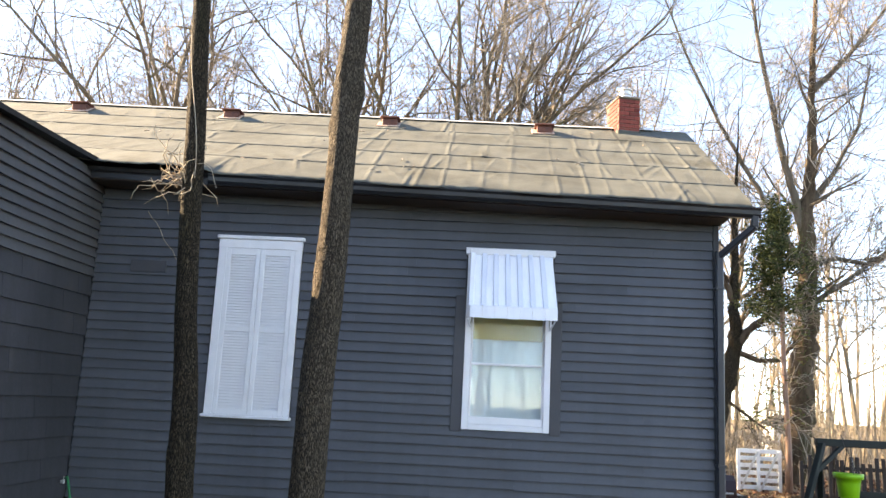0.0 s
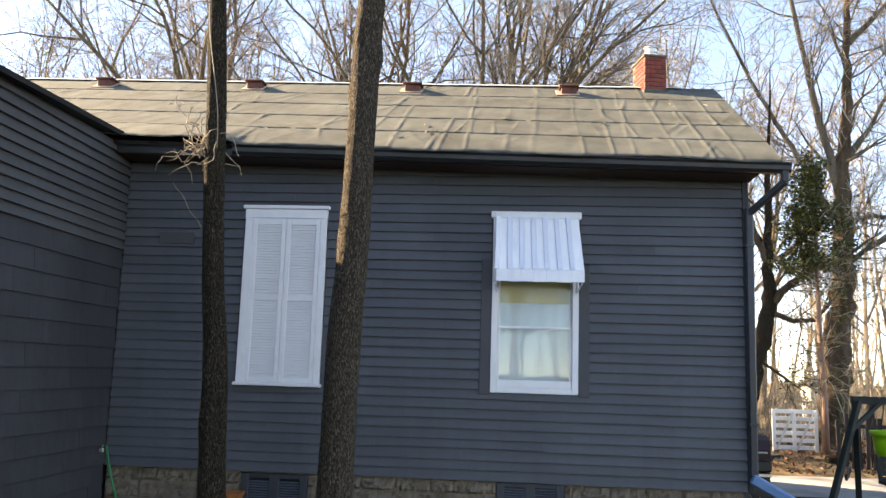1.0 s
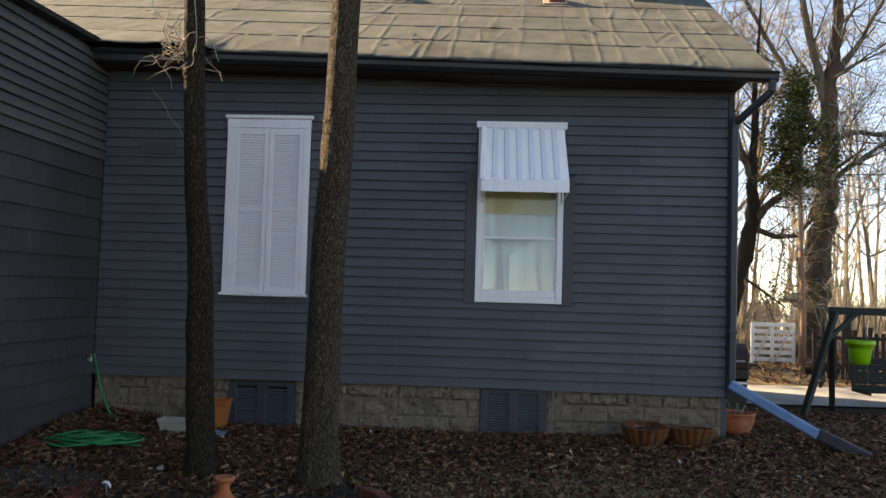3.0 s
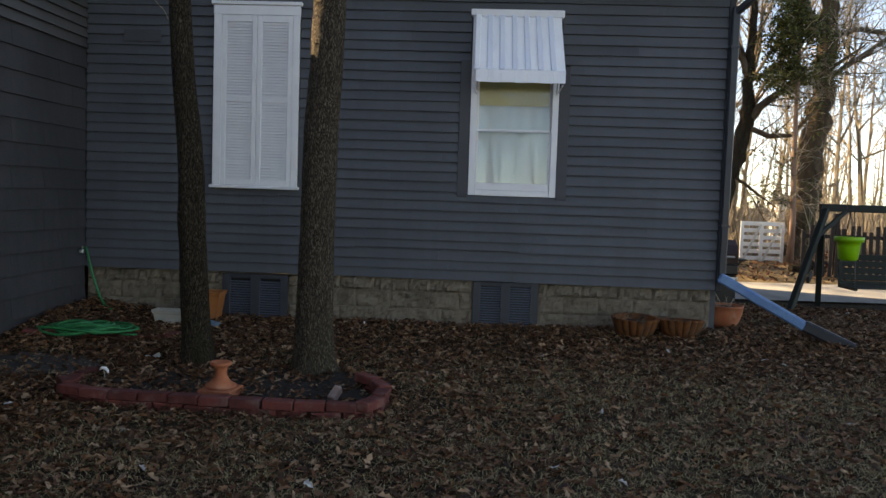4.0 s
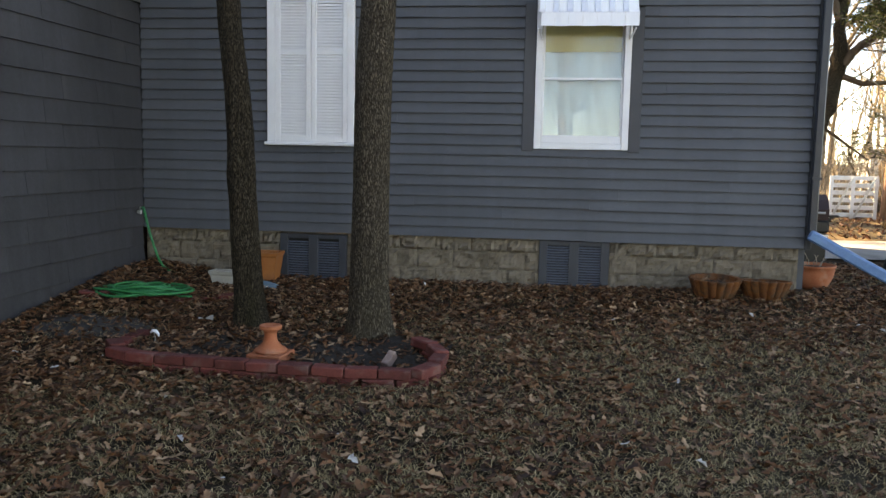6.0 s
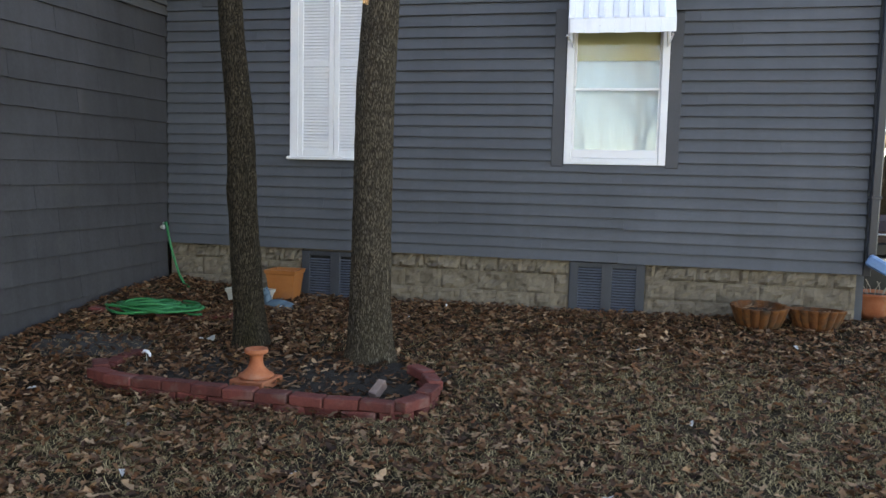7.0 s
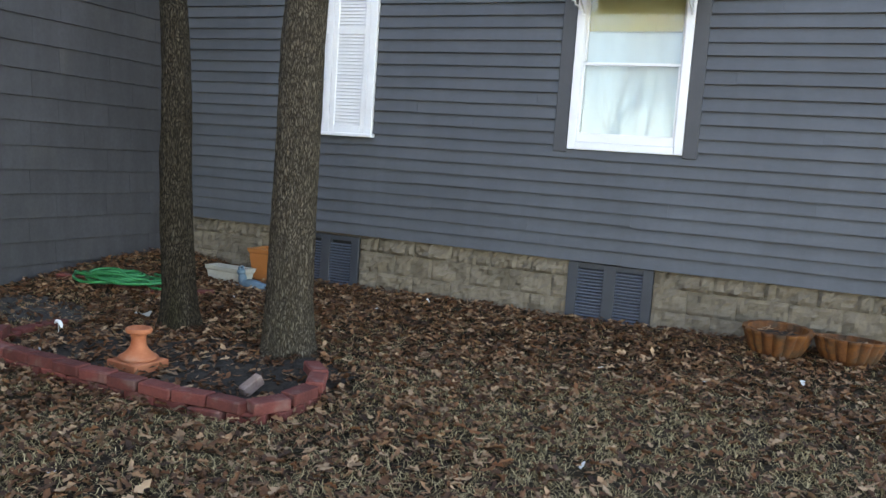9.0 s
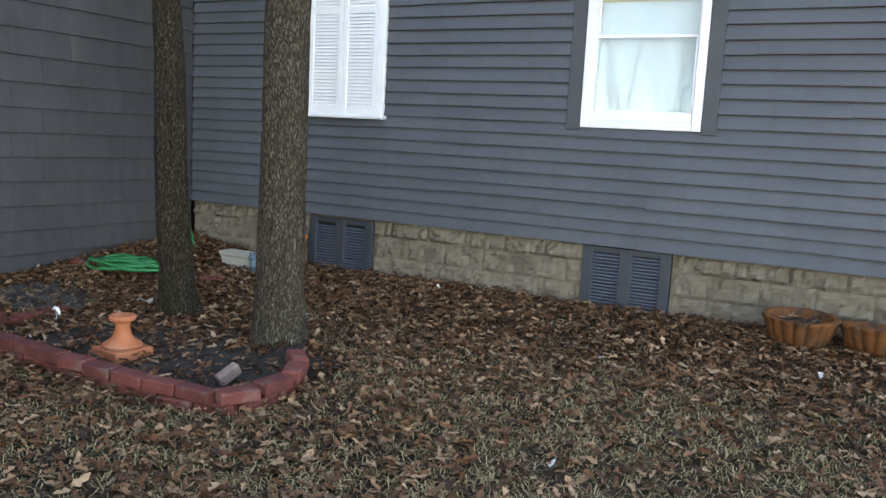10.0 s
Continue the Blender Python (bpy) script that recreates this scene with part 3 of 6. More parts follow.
def roof_sheet(k, count):
    """One course of roll roofing, lapped over the one below, with wrinkles and a ragged lower edge."""
    y0 = RY0 + (RY1 - RY0) * k / count - (0.05 if k else 0.02)
    y1 = RY0 + (RY1 - RY0) * (k + 1) / count
    rng = random.Random(40 + k)
    folds = [(fx + sl * (y0 - RY0) + rng.uniform(-0.02, 0.02), sl, w, a * rng.uniform(0.5, 1.2), 0.5) for fx, sl, w, a in LONG_FOLDS if rng.random() < 0.85]
    folds += [(rng.uniform(RXL, RXR), rng.uniform(-0.8, 0.6), rng.uniform(0.014, 0.03), rng.uniform(0.004, 0.013), rng.uniform(0, 1)) for _ in range(26)]

    def at(u, v):
        x = RXL + (RXR - RXL) * u
        y = y0 + (y1 - y0) * v
        h = 0.006 + 0.005 * (1 - v)
        for fx, sl, w, a, c in folds:
            d = (x - fx - sl * (y - y0)) / w
            if -3 < d < 3:
                h += a * math.exp(-d * d) * max(0.0, 1 - abs(v - c) * (0.5 if c == 0.5 else 1.3))
        h += 0.003 * noise.noise((x * 1.6, y * 1.6, k)) + 0.004 * noise.noise((x * 7, y * 4, k))
        if k == 0:
            y -= (1 - v) ** 6 * (0.03 + 0.05 * noise.noise((x * 1.3, 0, 9)) + 0.02 * noise.noise((x * 6, 0, 9)))
            h -= (1 - v) ** 6 * (0.02 + 0.035 * noise.noise((x * 1.1, 4, 9)))
            if x < -2.6:
                h += 0.06 * (1 - v) * smoothstep(-2.6, -2.9, x)
        return (x, y - h * 0.53, roof_z(y, x) + h * 0.85)

    s = Shape().sheet(640, 14, at)
    n = len(s.v)
    # underside, so that each sheet has a thickness
    s.v += [(x, y + 0.003, z - 0.008) for x, y, z in s.v[:641]]
    for i in range(640):
        s.f.append((i, n + i, n + i + 1, i + 1))
    return s


for k in range(5):
    part("roofing_sheet", roof_sheet(k, 5), ROOF, roof, smooth=True)
back_sheet = Shape().sheet(60, 8, lambda u, v: (RXL + (RXR - RXL) * u, RY1 + 3.2 * v, roof_z(RY1, RXL + (RXR - RXL) * u) + 0.015 - 1.86 * v))
part("rear_roofing", back_sheet, ROOF, roof)
cap_strip = Shape()
for sgn in (-1, 1):
    cap_strip.sheet(120, 2, lambda u, v: (RXL + (RXR - 0.5 - RXL) * u, RY1 + sgn * 0.07 * v, roof_z(RY1, RXL + (RXR - 0.5 - RXL) * u) + 0.038 - 0.04 * v + 0.006 * noise.noise((u * 40, 0, 1))))
part("ridge_cap", cap_strip, FLASH, roof, "pale metal ridge flashing")


# ---- wing on the west side ----
def wing_top(y):
    return 4.31 + 0.036 * (y - 5.8)


wing = wall_box("wall_wing", [(XL - 0.15, XL - 0.03, -4.0, 8.62, 0.0, 3.0)], TRIM_DARK, "grey shingle and clapboard side wall of the wing")
up = Shape().add([(XL - 0.15, -4, 3), (XL - 0.03, -4, 3), (XL - 0.03, 8.62, 3), (XL - 0.15, 8.62, 3), (XL - 0.15, -4, wing_top(-4) - .1), (XL - 0.03, -4, wing_top(-4) - .1),
                  (XL - 0.03, 8.62, wing_top(8.62) - .1), (XL - 0.15, 8.62, wing_top(8.62) - .1)],
                 [(0, 3, 2, 1), (4, 5, 6, 7), (0, 1, 5, 4), (1, 2, 6, 5), (2, 3, 7, 6), (3, 0, 4, 7)])
solid("wall_wing_upper", up, TRIM_DARK, "upper grey clapboard side wall of the wing", "wall", "structure")
wall_box("wall_wing_south", [(-9.14, XL - 0.03, -4.14, -4.001, -0.6, 3.3)], SHINGLE, "grey end wall of the wing")
wall_box("wall_wing_west", [(-9.14, -9.0, -4.0, 8.61, -0.6, 4.2)], SHINGLE, "grey outer wall of the wing")
wf = Shape().box(XL - 0.14, XL - 0.035, -4, 8.61, -0.7, -0.001)
solid("wall_wing_foundation", wf, BLOCK, "tan foundation strip under the wing", "foundation", "structure")
wr = Shape()
WX = XL + 0.13
wr.add([(WX, -4.3, wing_top(-4.3)), (WX, 8.5, wing_top(8.5)), (-9.4, 8.5, wing_top(8.5) + 1.1), (-9.4, -4.3, wing_top(-4.3) + 1.1),
        (WX, -4.3, wing_top(-4.3) - 0.055), (WX, 8.5, wing_top(8.5) - 0.055), (-9.4, 8.5, wing_top(8.5) + 0.98), (-9.4, -4.3, wing_top(-4.3) + 0.98)],
       [(0, 1, 2, 3), (4, 7, 6, 5), (0, 4, 5, 1), (1, 5, 6, 2), (2, 6, 7, 3), (3, 7, 4, 0)])
solid("roof_wing", wr, ROOF_DARK, "dark roof edge of the wing", "roof", "structure")

# ---- gutter and downspout ----
gut = thing("gutter", "dark slate metal gutter along the eave", "gutter")
s = Shape()
prof = [(0.0, 0.10), (0.0, 0.0), (-0.07, -0.004), (-0.10, 0.03), (-0.105, 0.075), (-0.12, 0.10)]
gut.matrix_world = SAG
GX0, GX1 = -2.75, 3.59
inner = [(y * 0.92 - 0.003, z + 0.004) for y, z in prof]
loop = prof + inner[::-1]
k = len(loop)
for x in (GX0, GX1):
    s.v += [(x, 8.172 + y, 4.055 + z) for y, z in loop]
s.f += [(i, (i + 1) % k, k + (i + 1) % k, k + i) for i in range(k)]
part("trough", s, GUTTER, gut)
for x in (GX0, GX1):
    e = Shape().add([(x, 8.172 + y, 4.055 + z) for y, z in prof] + [(x + 0.004, 8.172 + y, 4.055 + z) for y, z in prof],
                    [tuple(range(6)), tuple(range(11, 5, -1))] + [(i, i + 6, (i + 1) % 6 + 6, (i + 1) % 6) for i in range(6)])
    part("end_cap", e, GUTTER, gut)
part("lip", Shape().beam((GX0, 8.05, 4.158), (GX1, 8.05, 4.158), 0.012, 0.014, 0.003), GUTTER, gut)

spout = thing("downspout", "slate-blue metal downspout running down the house corner", "downspout")
part("outlet", Shape().beam((3.535, 8.11, 4.03), (3.535, 8.13, 3.88), 0.075, 0.065, 0.01, (0, 1, 0)), DOWNSPOUT, spout)
part("offset_elbow", Shape().beam((3.55, 8.125, 3.90), (3.25, 8.50, 3.60), 0.065, 0.075, 0.01), DOWNSPOUT, spout)
part("pipe", Shape().beam((3.245, 8.51, 3.66), (3.235, 8.51, 0.60), 0.085, 0.07, 0.012, (0, 1, 0)), DOWNSPOUT, spout)
for z in (3.2, 1.2):
    part("strap", Shape().box(3.19, 3.29, 8.468, 8.60, z, z + 0.03, 0.003), DOWNSPOUT, spout)
ext = thing("downspout_extension", "pale blue plastic downspout extension sloping onto the lawn", "downspout")
part("upper_piece", Shape().beam((3.20, 8.47, 0.64), (4.14, 8.17, 0.115), 0.095, 0.11, 0.018), EXTENSION, ext)
part("end_piece", Shape().beam((4.06, 8.195, 0.165), (4.56, 8.04, -0.06), 0.115, 0.125, 0.02), DOWNSPOUT, ext, "dark slate end piece")


# ---- things on the house ----
def crawl_vent(x0, x1, z0, z1):
    t = thing("foundation_vent", "dark blue-grey louvred vent in the block foundation", "vent", ((x0 + x1) / 2, FACE, z0), group="foundation vents")
    w, h = x1 - x0, z1 - z0
    y0, y1 = -0.005, 0.05
    part("backing", Shape().box(-w / 2, w / 2, 0.046, 0.052, 0, h), DARK, t)
    part("stile", Shape().box(-w / 2, -w / 2 + 0.09, y0, y1, 0, h, 0.004), VENT, t)
    part("stile", Shape().box(w / 2 - 0.09, w / 2, y0, y1, 0, h, 0.004), VENT, t)
    part("mullion", Shape().box(-0.055, 0.055, y0 - 0.002, y1, 0.001, h - 0.001, 0.004), VENT, t)
    part("rail", Shape().box(-w / 2 + 0.09, w / 2 - 0.09, y0 + 0.003, y1, h - 0.05, h, 0.003), VENT, t)
    part("rail", Shape().box(-w / 2 + 0.09, w / 2 - 0.09, y0 + 0.003, y1, 0, 0.04, 0.003), VENT, t)
    lw = w / 2 - 0.09 - 0.055
    me = Shape().add([(-lw / 2, 0.0, 0.0), (lw / 2, 0.0, 0.0), (lw / 2, 0.026, 0.012), (-lw / 2, 0.026, 0.012), (-lw / 2, 0.0, 0.011), (lw / 2, 0.0, 0.011), (lw / 2, 0.026, 0.017), (-lw / 2, 0.026, 0.017)],
                     [(0, 3, 2, 1), (4, 5, 6, 7), (0, 1, 5, 4), (2, 3, 7, 6), (0, 4, 7, 3), (1, 2, 6, 5)]).mesh("louvre", LOUVRE_LIT)
    n = int((h - 0.09) / 0.029)
    for sx in (-1, 1):
        for i in range(n):
            part("louvre", me, LOUVRE_LIT, t, place=pose(sx * (0.055 + lw / 2), 0.002, 0.045 + i * 0.029))
    return t


for (a, b), z0, z1 in zip(VENTS, (-0.10, -0.12), (0.452, 0.466)):
    crawl_vent(a, b, z0, z1)


def shutter_panel(t, x0, x1, z0, z1, rails):
    p = part("shutter", Shape().box(x0, x0 + 0.055, -0.032, -0.006, z0, z1, 0.004).box(x1 - 0.055, x1, -0.032, -0.006, z0, z1, 0.004), WHITE, t)
    for a, b in rails:
        part("rail", Shape().box(x0 + 0.055, x1 - 0.055, -0.0305, -0.007, a, b, 0.003), WHITE, p)
    part("backing", Shape().box(x0 + 0.055, x1 - 0.055, -0.008, -0.004, z0, z1), WHITE, p)
    lw = x1 - x0 - 0.11
    me = Shape().add([(-lw / 2, -0.027, 0.0), (lw / 2, -0.027, 0.0), (lw / 2, -0.010, 0.028), (-lw / 2, -0.010, 0.028), (-lw / 2, -0.022, -0.002), (lw / 2, -0.022, -0.002), (lw / 2, -0.006, 0.026), (-lw / 2, -0.006, 0.026)],
                     [(0, 1, 2, 3), (4, 7, 6, 5), (0, 4, 5, 1), (2, 6, 7, 3), (0, 3, 7, 4), (1, 5, 6, 2)]).mesh("slat", WHITE)
    for (a, b), (c, d) in zip(rails, rails[1:]):
        n = int((c - b) / 0.033)
        for i in range(n):
            part("slat", me, WHITE, p, place=pose((x0 + x1) / 2, 0, b + 0.004 + i * (c - b) / n))


sh = thing("window_shutters", "pair of closed white louvred shutters in a white window frame", "shutters", (-2.19, FACE - 0.025, 1.466))
part("casing", Shape().box(-0.50, -0.405, -0.035, 0.02, 0.03, 2.04, 0.005), WHITE, sh)
part("casing", Shape().box(0.43, 0.505, -0.035, 0.02, 0.03, 2.04, 0.005), WHITE, sh)
part("head", Shape().box(-0.505, 0.51, -0.038, 0.02, 2.0, 2.11, 0.005), WHITE, sh)
part("head_cap", Shape().box(-0.53, 0.535, -0.06, 0.02, 2.111, 2.155, 0.008), WHITE, sh)
part("sill", Shape().box(-0.525, 0.53, -0.075, 0.02, -0.005, 0.032, 0.008), WHITE, sh)
shutter_panel(sh, -0.403, 0.008, 0.034, 1.998, [(0.034, 0.10), (1.00, 1.06), (1.92, 1.998)])
shutter_panel(sh, 0.014, 0.428, 0.034, 1.998, [(0.034, 0.10), (1.00, 1.06), (1.92, 1.998)])
part("lower_casing_return", Shape().box(-0.404, 0.429, -0.004, 0.02, 0.033, 2.0), WHITE, sh)

win = thing("window_1", "white double-hung window with a white curtain behind the glass", "window", (0.819, FACE - 0.02, 1.47), kind="structure")
part("casing", Shape().box(-0.503, -0.430, -0.03, 0.03, 0.0, 2.04, 0.005), WHITE, win)
part("casing", Shape().box(0.430, 0.503, -0.03, 0.03, 0.0, 2.04, 0.005), WHITE, win)
part("head", Shape().box(-0.53, 0.53, -0.05, 0.03, 2.041, 2.12, 0.007), WHITE, win)
part("window_sill", Shape().box(-0.429, 0.429, -0.028, 0.03, 0.0, 0.065, 0.006), WHITE, win)
for sx in (-1, 1):
    part("window_jamb", Shape().box(min(sx * 0.424, sx * 0.429), max(sx * 0.424, sx * 0.429), -0.012, 0.12, 0.066, 2.03, 0.003), WHITE, win)
low = part("lower_sash", Shape().box(-0.423, 0.423, -0.014, 0.022, 0.067, 0.150, 0.004).box(-0.423, -0.406, -0.012, 0.022, 0.15, 0.75, 0.003)
           .box(0.406, 0.423, -0.012, 0.022, 0.15, 0.75, 0.003).box(-0.423, 0.423, -0.004, 0.022, 0.741, 0.759, 0.003), WHITE, win)
upp = part("upper_sash", Shape().box(-0.423, 0.423, 0.026, 0.057, 0.745, 0.770, 0.003).box(-0.423, -0.406, 0.026, 0.057, 0.785, 1.96, 0.003)
           .box(0.406, 0.423, 0.026, 0.057, 0.785, 1.96, 0.003).box(-0.423, 0.423, 0.026, 0.057, 1.96, 2.02, 0.003), WHITE, win)
p1 = part("pane", Shape().box(-0.406, 0.406, 0.002, 0.006, 0.15, 0.738), GLASS, low)
p2 = part("pane", Shape().box(-0.406, 0.406, 0.040, 0.044, 0.770, 1.96), GLASS, upp)
p1.visible_shadow = False
p2.visible_shadow = False
cur = solid("curtain", Shape().sheet(90, 30, lambda u, v: (0.819 - 0.42 + 0.84 * u, FACE + 0.090 + 0.0022 * math.sin(u * 34 + 1.6 * math.sin(v * 4)) + 0.004 * noise.noise((u * 9, v * 5, 2)), 1.56 + 1.9 * v)),
            CURTAIN, "white sheer curtain hanging behind the window", "curtain", smooth=True)
shade = solid("roller_shade", Shape().box(0.397, 1.241, FACE + 0.062, FACE + 0.066, 2.515, 3.46), VALANCE, "yellowish roller shade drawn partly down in the window", "blind")
ceil_in = Shape().box(-0.6, 2.4, FACE + 0.141, 11.2, 4.0, 4.04)
solid("ceiling", ceil_in, SHED, "plain ceiling of the room behind the window", "ceiling", "structure")
flr = Shape().box(-0.6, 2.4, FACE + 0.141, 11.2, 0.36, 0.40)
solid("floor", flr, SOFFIT, "plain floor of the room behind the window", "floor", "structure")

for x0, x1, z1, lab in ((0.190, 0.312, 3.02, "grey-painted board beside the white window"), (1.326, 1.445, 2.96, "grey-painted board beside the white window")):
    b = Shape()
    b.box(x0, x1, FACE - 0.044, FACE - 0.004, 1.445, z1, 0.004)
    solid("window_board", b, TRIM_GREY, lab, "trim board", group="boards beside the window")


def awning():
    t = thing("window_awning", "white and pale blue striped metal awning over the window", "awning", (0.835, FACE - 0.03, 0))
    w = 0.94
    n = 7
    pw = w / n
    flare = lambda x, f: x + 0.055 * f * (x / w + 0.5)
    prof = [(-0.015, 3.545), (-0.07, 3.47), (-0.15, 3.30), (-0.235, 3.08), (-0.31, 2.89), (-0.335, 2.86)]
    for i in range(n):
        x0 = -w / 2 + i * pw
        s = Shape()
        vs = []
        for y, z in prof:
            fl = (3.545 - z) / 0.685
            for x, d in ((x0 + 0.001, 0.0), (x0 + pw - 0.001, 0.0), (x0 + pw - 0.001, 0.006), (x0 + 0.001, 0.006)):
                vs.append((flare(x, fl), y + d, z - d))
        m = len(prof)
        fs = [(k * 4 + j, k * 4 + (j + 1) % 4, k * 4 + 4 + (j + 1) % 4, k * 4 + 4 + j) for k in range(m - 1) for j in range(4)] + [(0, 3, 2, 1), (m * 4 - 4, m * 4 - 3, m * 4 - 2, m * 4 - 1)]
        s.add(vs, fs)
        part("panel", s, AWNING, t)
        # raised cover strip over the seam, in the second colour
        vs = []
        for y, z in prof:
            fl = (3.545 - z) / 0.685
            for x, d in ((x0 - 0.020, -0.002), (x0 - 0.012, -0.016), (x0 + 0.034, -0.016), (x0 + 0.042, -0.002)):
                vs.append((flare(min(x, w / 2 - 0.002), fl), y + d, z - d * 0.5))
        fs = [(k * 4 + j, k * 4 + j + 1, k * 4 + 5 + j, k * 4 + 4 + j) for k in range(m - 1) for j in range(3)]
        part("cover_strip", Shape().add(vs, fs), AWNING_BLUE if i else AWNING, t, "pale blue strip" if i else "")
        v = Shape().box(flare(x0, 1) + 0.0005, flare(x0 + pw, 1) - 0.0005, -0.343, -0.337, 2.728 - 0.004 * (i % 2), 2.865, 0.002)
        part("valance_slat", v, AWNING, t)
    vs = [(flare(x, (3.545 - z) / 0.685), y + d, z - d) for y, z in prof for x, d in ((-w / 2 + 0.004, 0.009), (w / 2 - 0.004, 0.009), (w / 2 - 0.004, 0.013), (-w / 2 + 0.004, 0.013))]
    m = len(prof)
    part("lining", Shape().add(vs, [(k * 4 + j, k * 4 + (j + 1) % 4, k * 4 + 4 + (j + 1) % 4, k * 4 + 4 + j) for k in range(m - 1) for j in range(4)] + [(0, 3, 2, 1), (m * 4 - 4, m * 4 - 3, m * 4 - 2, m * 4 - 1)]),
         LINING, t, "tan-painted underside")
    part("inner_valance", Shape().box(flare(-w / 2, 1) + 0.004, flare(w / 2, 1) - 0.004, -0.333, -0.329, 2.735, 2.862), LINING, t, "tan-painted underside")
    part("hood", Shape().box(-w / 2 - 0.03, w / 2 + 0.03, -0.05, 0.0, 3.505, 3.575, 0.006), WHITE, t)
    for sx in (-1, 1):
        part("arm", Shape().tube([(sx * (w / 2 - 0.03), -0.33, 2.77), (sx * (w / 2 - 0.01), -0.02, 2.66)], 0.007, 6), ZINC, t)
        part("scroll", Shape().tube([(sx * (0.50 - 0.006 * i) + 0.008 * (i % 2), -0.29 + 0.04 * i, 2.715 - 0.012 * i + 0.012 * (i % 2)) for i in range(8)], 0.009, 6), AWNING, t)
        side = Shape()
        side.tube([(sx * (w / 2 - 0.005), y + 0.008, z - 0.012) for y, z in prof], 0.009, 5)
        part("side_frame", side, AWNING, t)
    return t


awning()

patch = Shape().box(-3.76, -3.32, FACE - 0.048, FACE - 0.037, 3.135, 3.275, 0.002)
solid("siding_patch", patch, TRIM_GREY, "flat grey board patching the clapboards", "patch board")


# ---- things on the roof ----
def roof_vent(x):
    y = 10.82
    t = thing("roof_vent", "rusty red metal box vent on the roof", "roof vent", (x, y, roof_z(y, x) + 0.022 - 0.025 * (x - 0.5)), group="roof vents")
    tilt = Matrix.Rotation(math.atan2(RZ1 - RZ0, RY1 - RY0), 4, "X")
    fl = part("flange", Shape().box(-0.19, 0.15, -0.16, 0.14, -0.004, 0.012, 0.004), BOXPALE, t, "faded pale flange", place=tilt)
    part("body", Shape().box(-0.115, 0.115, -0.10, 0.10, -0.06, 0.062, 0.01), BOXRED, t)
    part("lid", Shape().box(-0.145, 0.145, -0.135, 0.12, 0.063, 0.090, 0.008), BOXRED, t)


for x in (-5.80, -3.43, -1.0, 1.325):
    roof_vent(x)

chim = thing("chimney", "red brick chimney with a metal flue on the ridge", "chimney", (2.595, 11.20, -0.22), 12)
part("core", Shape().box(-0.185, 0.185, -0.185, 0.42, 5.7, 6.70), MORTAR, chim)
part("flashing", Shape().box(-0.215, 0.215, -0.215, 0.44, 5.95, 6.19, 0.01), ROOF, chim, "weathered grey flashing")
part("crown", Shape().box(-0.21, 0.21, -0.21, 0.44, 6.70, 6.735, 0.008), MORTAR, chim)
part("flue", Shape().lathe([(0.10, 6.735), (0.10, 6.80), (0.115, 6.81), (0.115, 6.83), (0.095, 6.84), (0.095, 6.875), (0.13, 6.885), (0.13, 6.90), (0.05, 6.925)], 20), ZINC, chim, "galvanised metal flue cap")
bl, bh, bd = 0.19, 0.058, 0.012
ba = Shape().box(-bl / 2, bl / 2, -bd, 0.02, 0, bh, 0.004).mesh("brick", BRICK)
bb = Shape().box(-bl / 4, bl / 4, -bd, 0.02, 0, bh, 0.004).mesh("brick", BRICK)
for c in range(8):
    z = 6.17 + c * 0.066
    for side in (0, 1, 3):
        turn = pose(0, 0, 0, 0, 0, 90 * side)
        if c % 2 == 0:
            spots = [(-0.097, ba), (0.097, ba)]
        else:
            spots = [(-0.145, bb), (0.0, ba), (0.145, bb)]
        if side == 3:
            spots = [(-q + (-0.145), ba) for q in ((-0.25, -0.053, 0.144) if c % 2 == 0 else (-0.152, 0.045))]
        if side == 1:
            spots = [(q, ba) for q in ((-0.09, 0.107, 0.304) if c % 2 == 0 else (0.01, 0.207))]
        for x, me in spots:
            part("brick", me, BRICK, chim, place=turn @ pose(x, -0.185, z))


chim.matrix_world = chim.matrix_world @ Matrix.Diagonal((0.86, 0.86, 1, 1))


# ---- the brick-edged bed ----
BED = [(-2.84, 5.96), (-2.84, 5.64), (-2.77, 5.33), (-2.60, 5.10), (-2.38, 5.01), (-2.0, 4.98), (-1.7, 4.965), (-1.2, 4.955), (-0.75, 4.965), (-0.46, 4.985), (-0.31, 5.05), (-0.235, 5.18), (-0.225, 5.36), (-0.26, 5.55), (-0.35, 5.70), (-0.46, 5.80)]


def along(line, step, first=0.5):
    """Points at even steps along a line, with its heading."""
    out, left = [], step * first
    for a, b in zip(line, line[1:]):
        a, b = Vector(a), Vector(b)
        n = (b - a).length
        d = (b - a) / n
        while left < n:
            p = a + d * left
            out.append((p.x, p.y, math.degrees(math.atan2(d.y, d.x))))
            left += step
        left -= n
    return out


soil = Shape().sheet(60, 30, lambda u, v: (-2.7 + 2.5 * u, 5.02 + 1.75 * v, 0))
bx, by = -1.45, 5.62
keep = []
for q in soil.f:
    c = [sum(soil.v[i][k] for i in q) / 4 for k in (0, 1)]
    e = (abs((c[0] - bx) / 1.24) ** 3 + abs((c[1] - by) / 0.62) ** 3) + 0.35 * noise.noise((c[0] * 3, c[1] * 3, 5))
    if e < 1.0:
        keep.append(q)
soil.f = keep
soil.v = [(x, y, ground_z(x, y) + 0.02 + 0.02 * noise.noise((x * 4, y * 4, 8)) + 0.008 * noise.noise((x * 16, y * 16, 8))) for x, y, z in soil.v]
solid("soil", soil, SOIL, "dark bare soil of the flower bed", "soil", "structure", smooth=True)

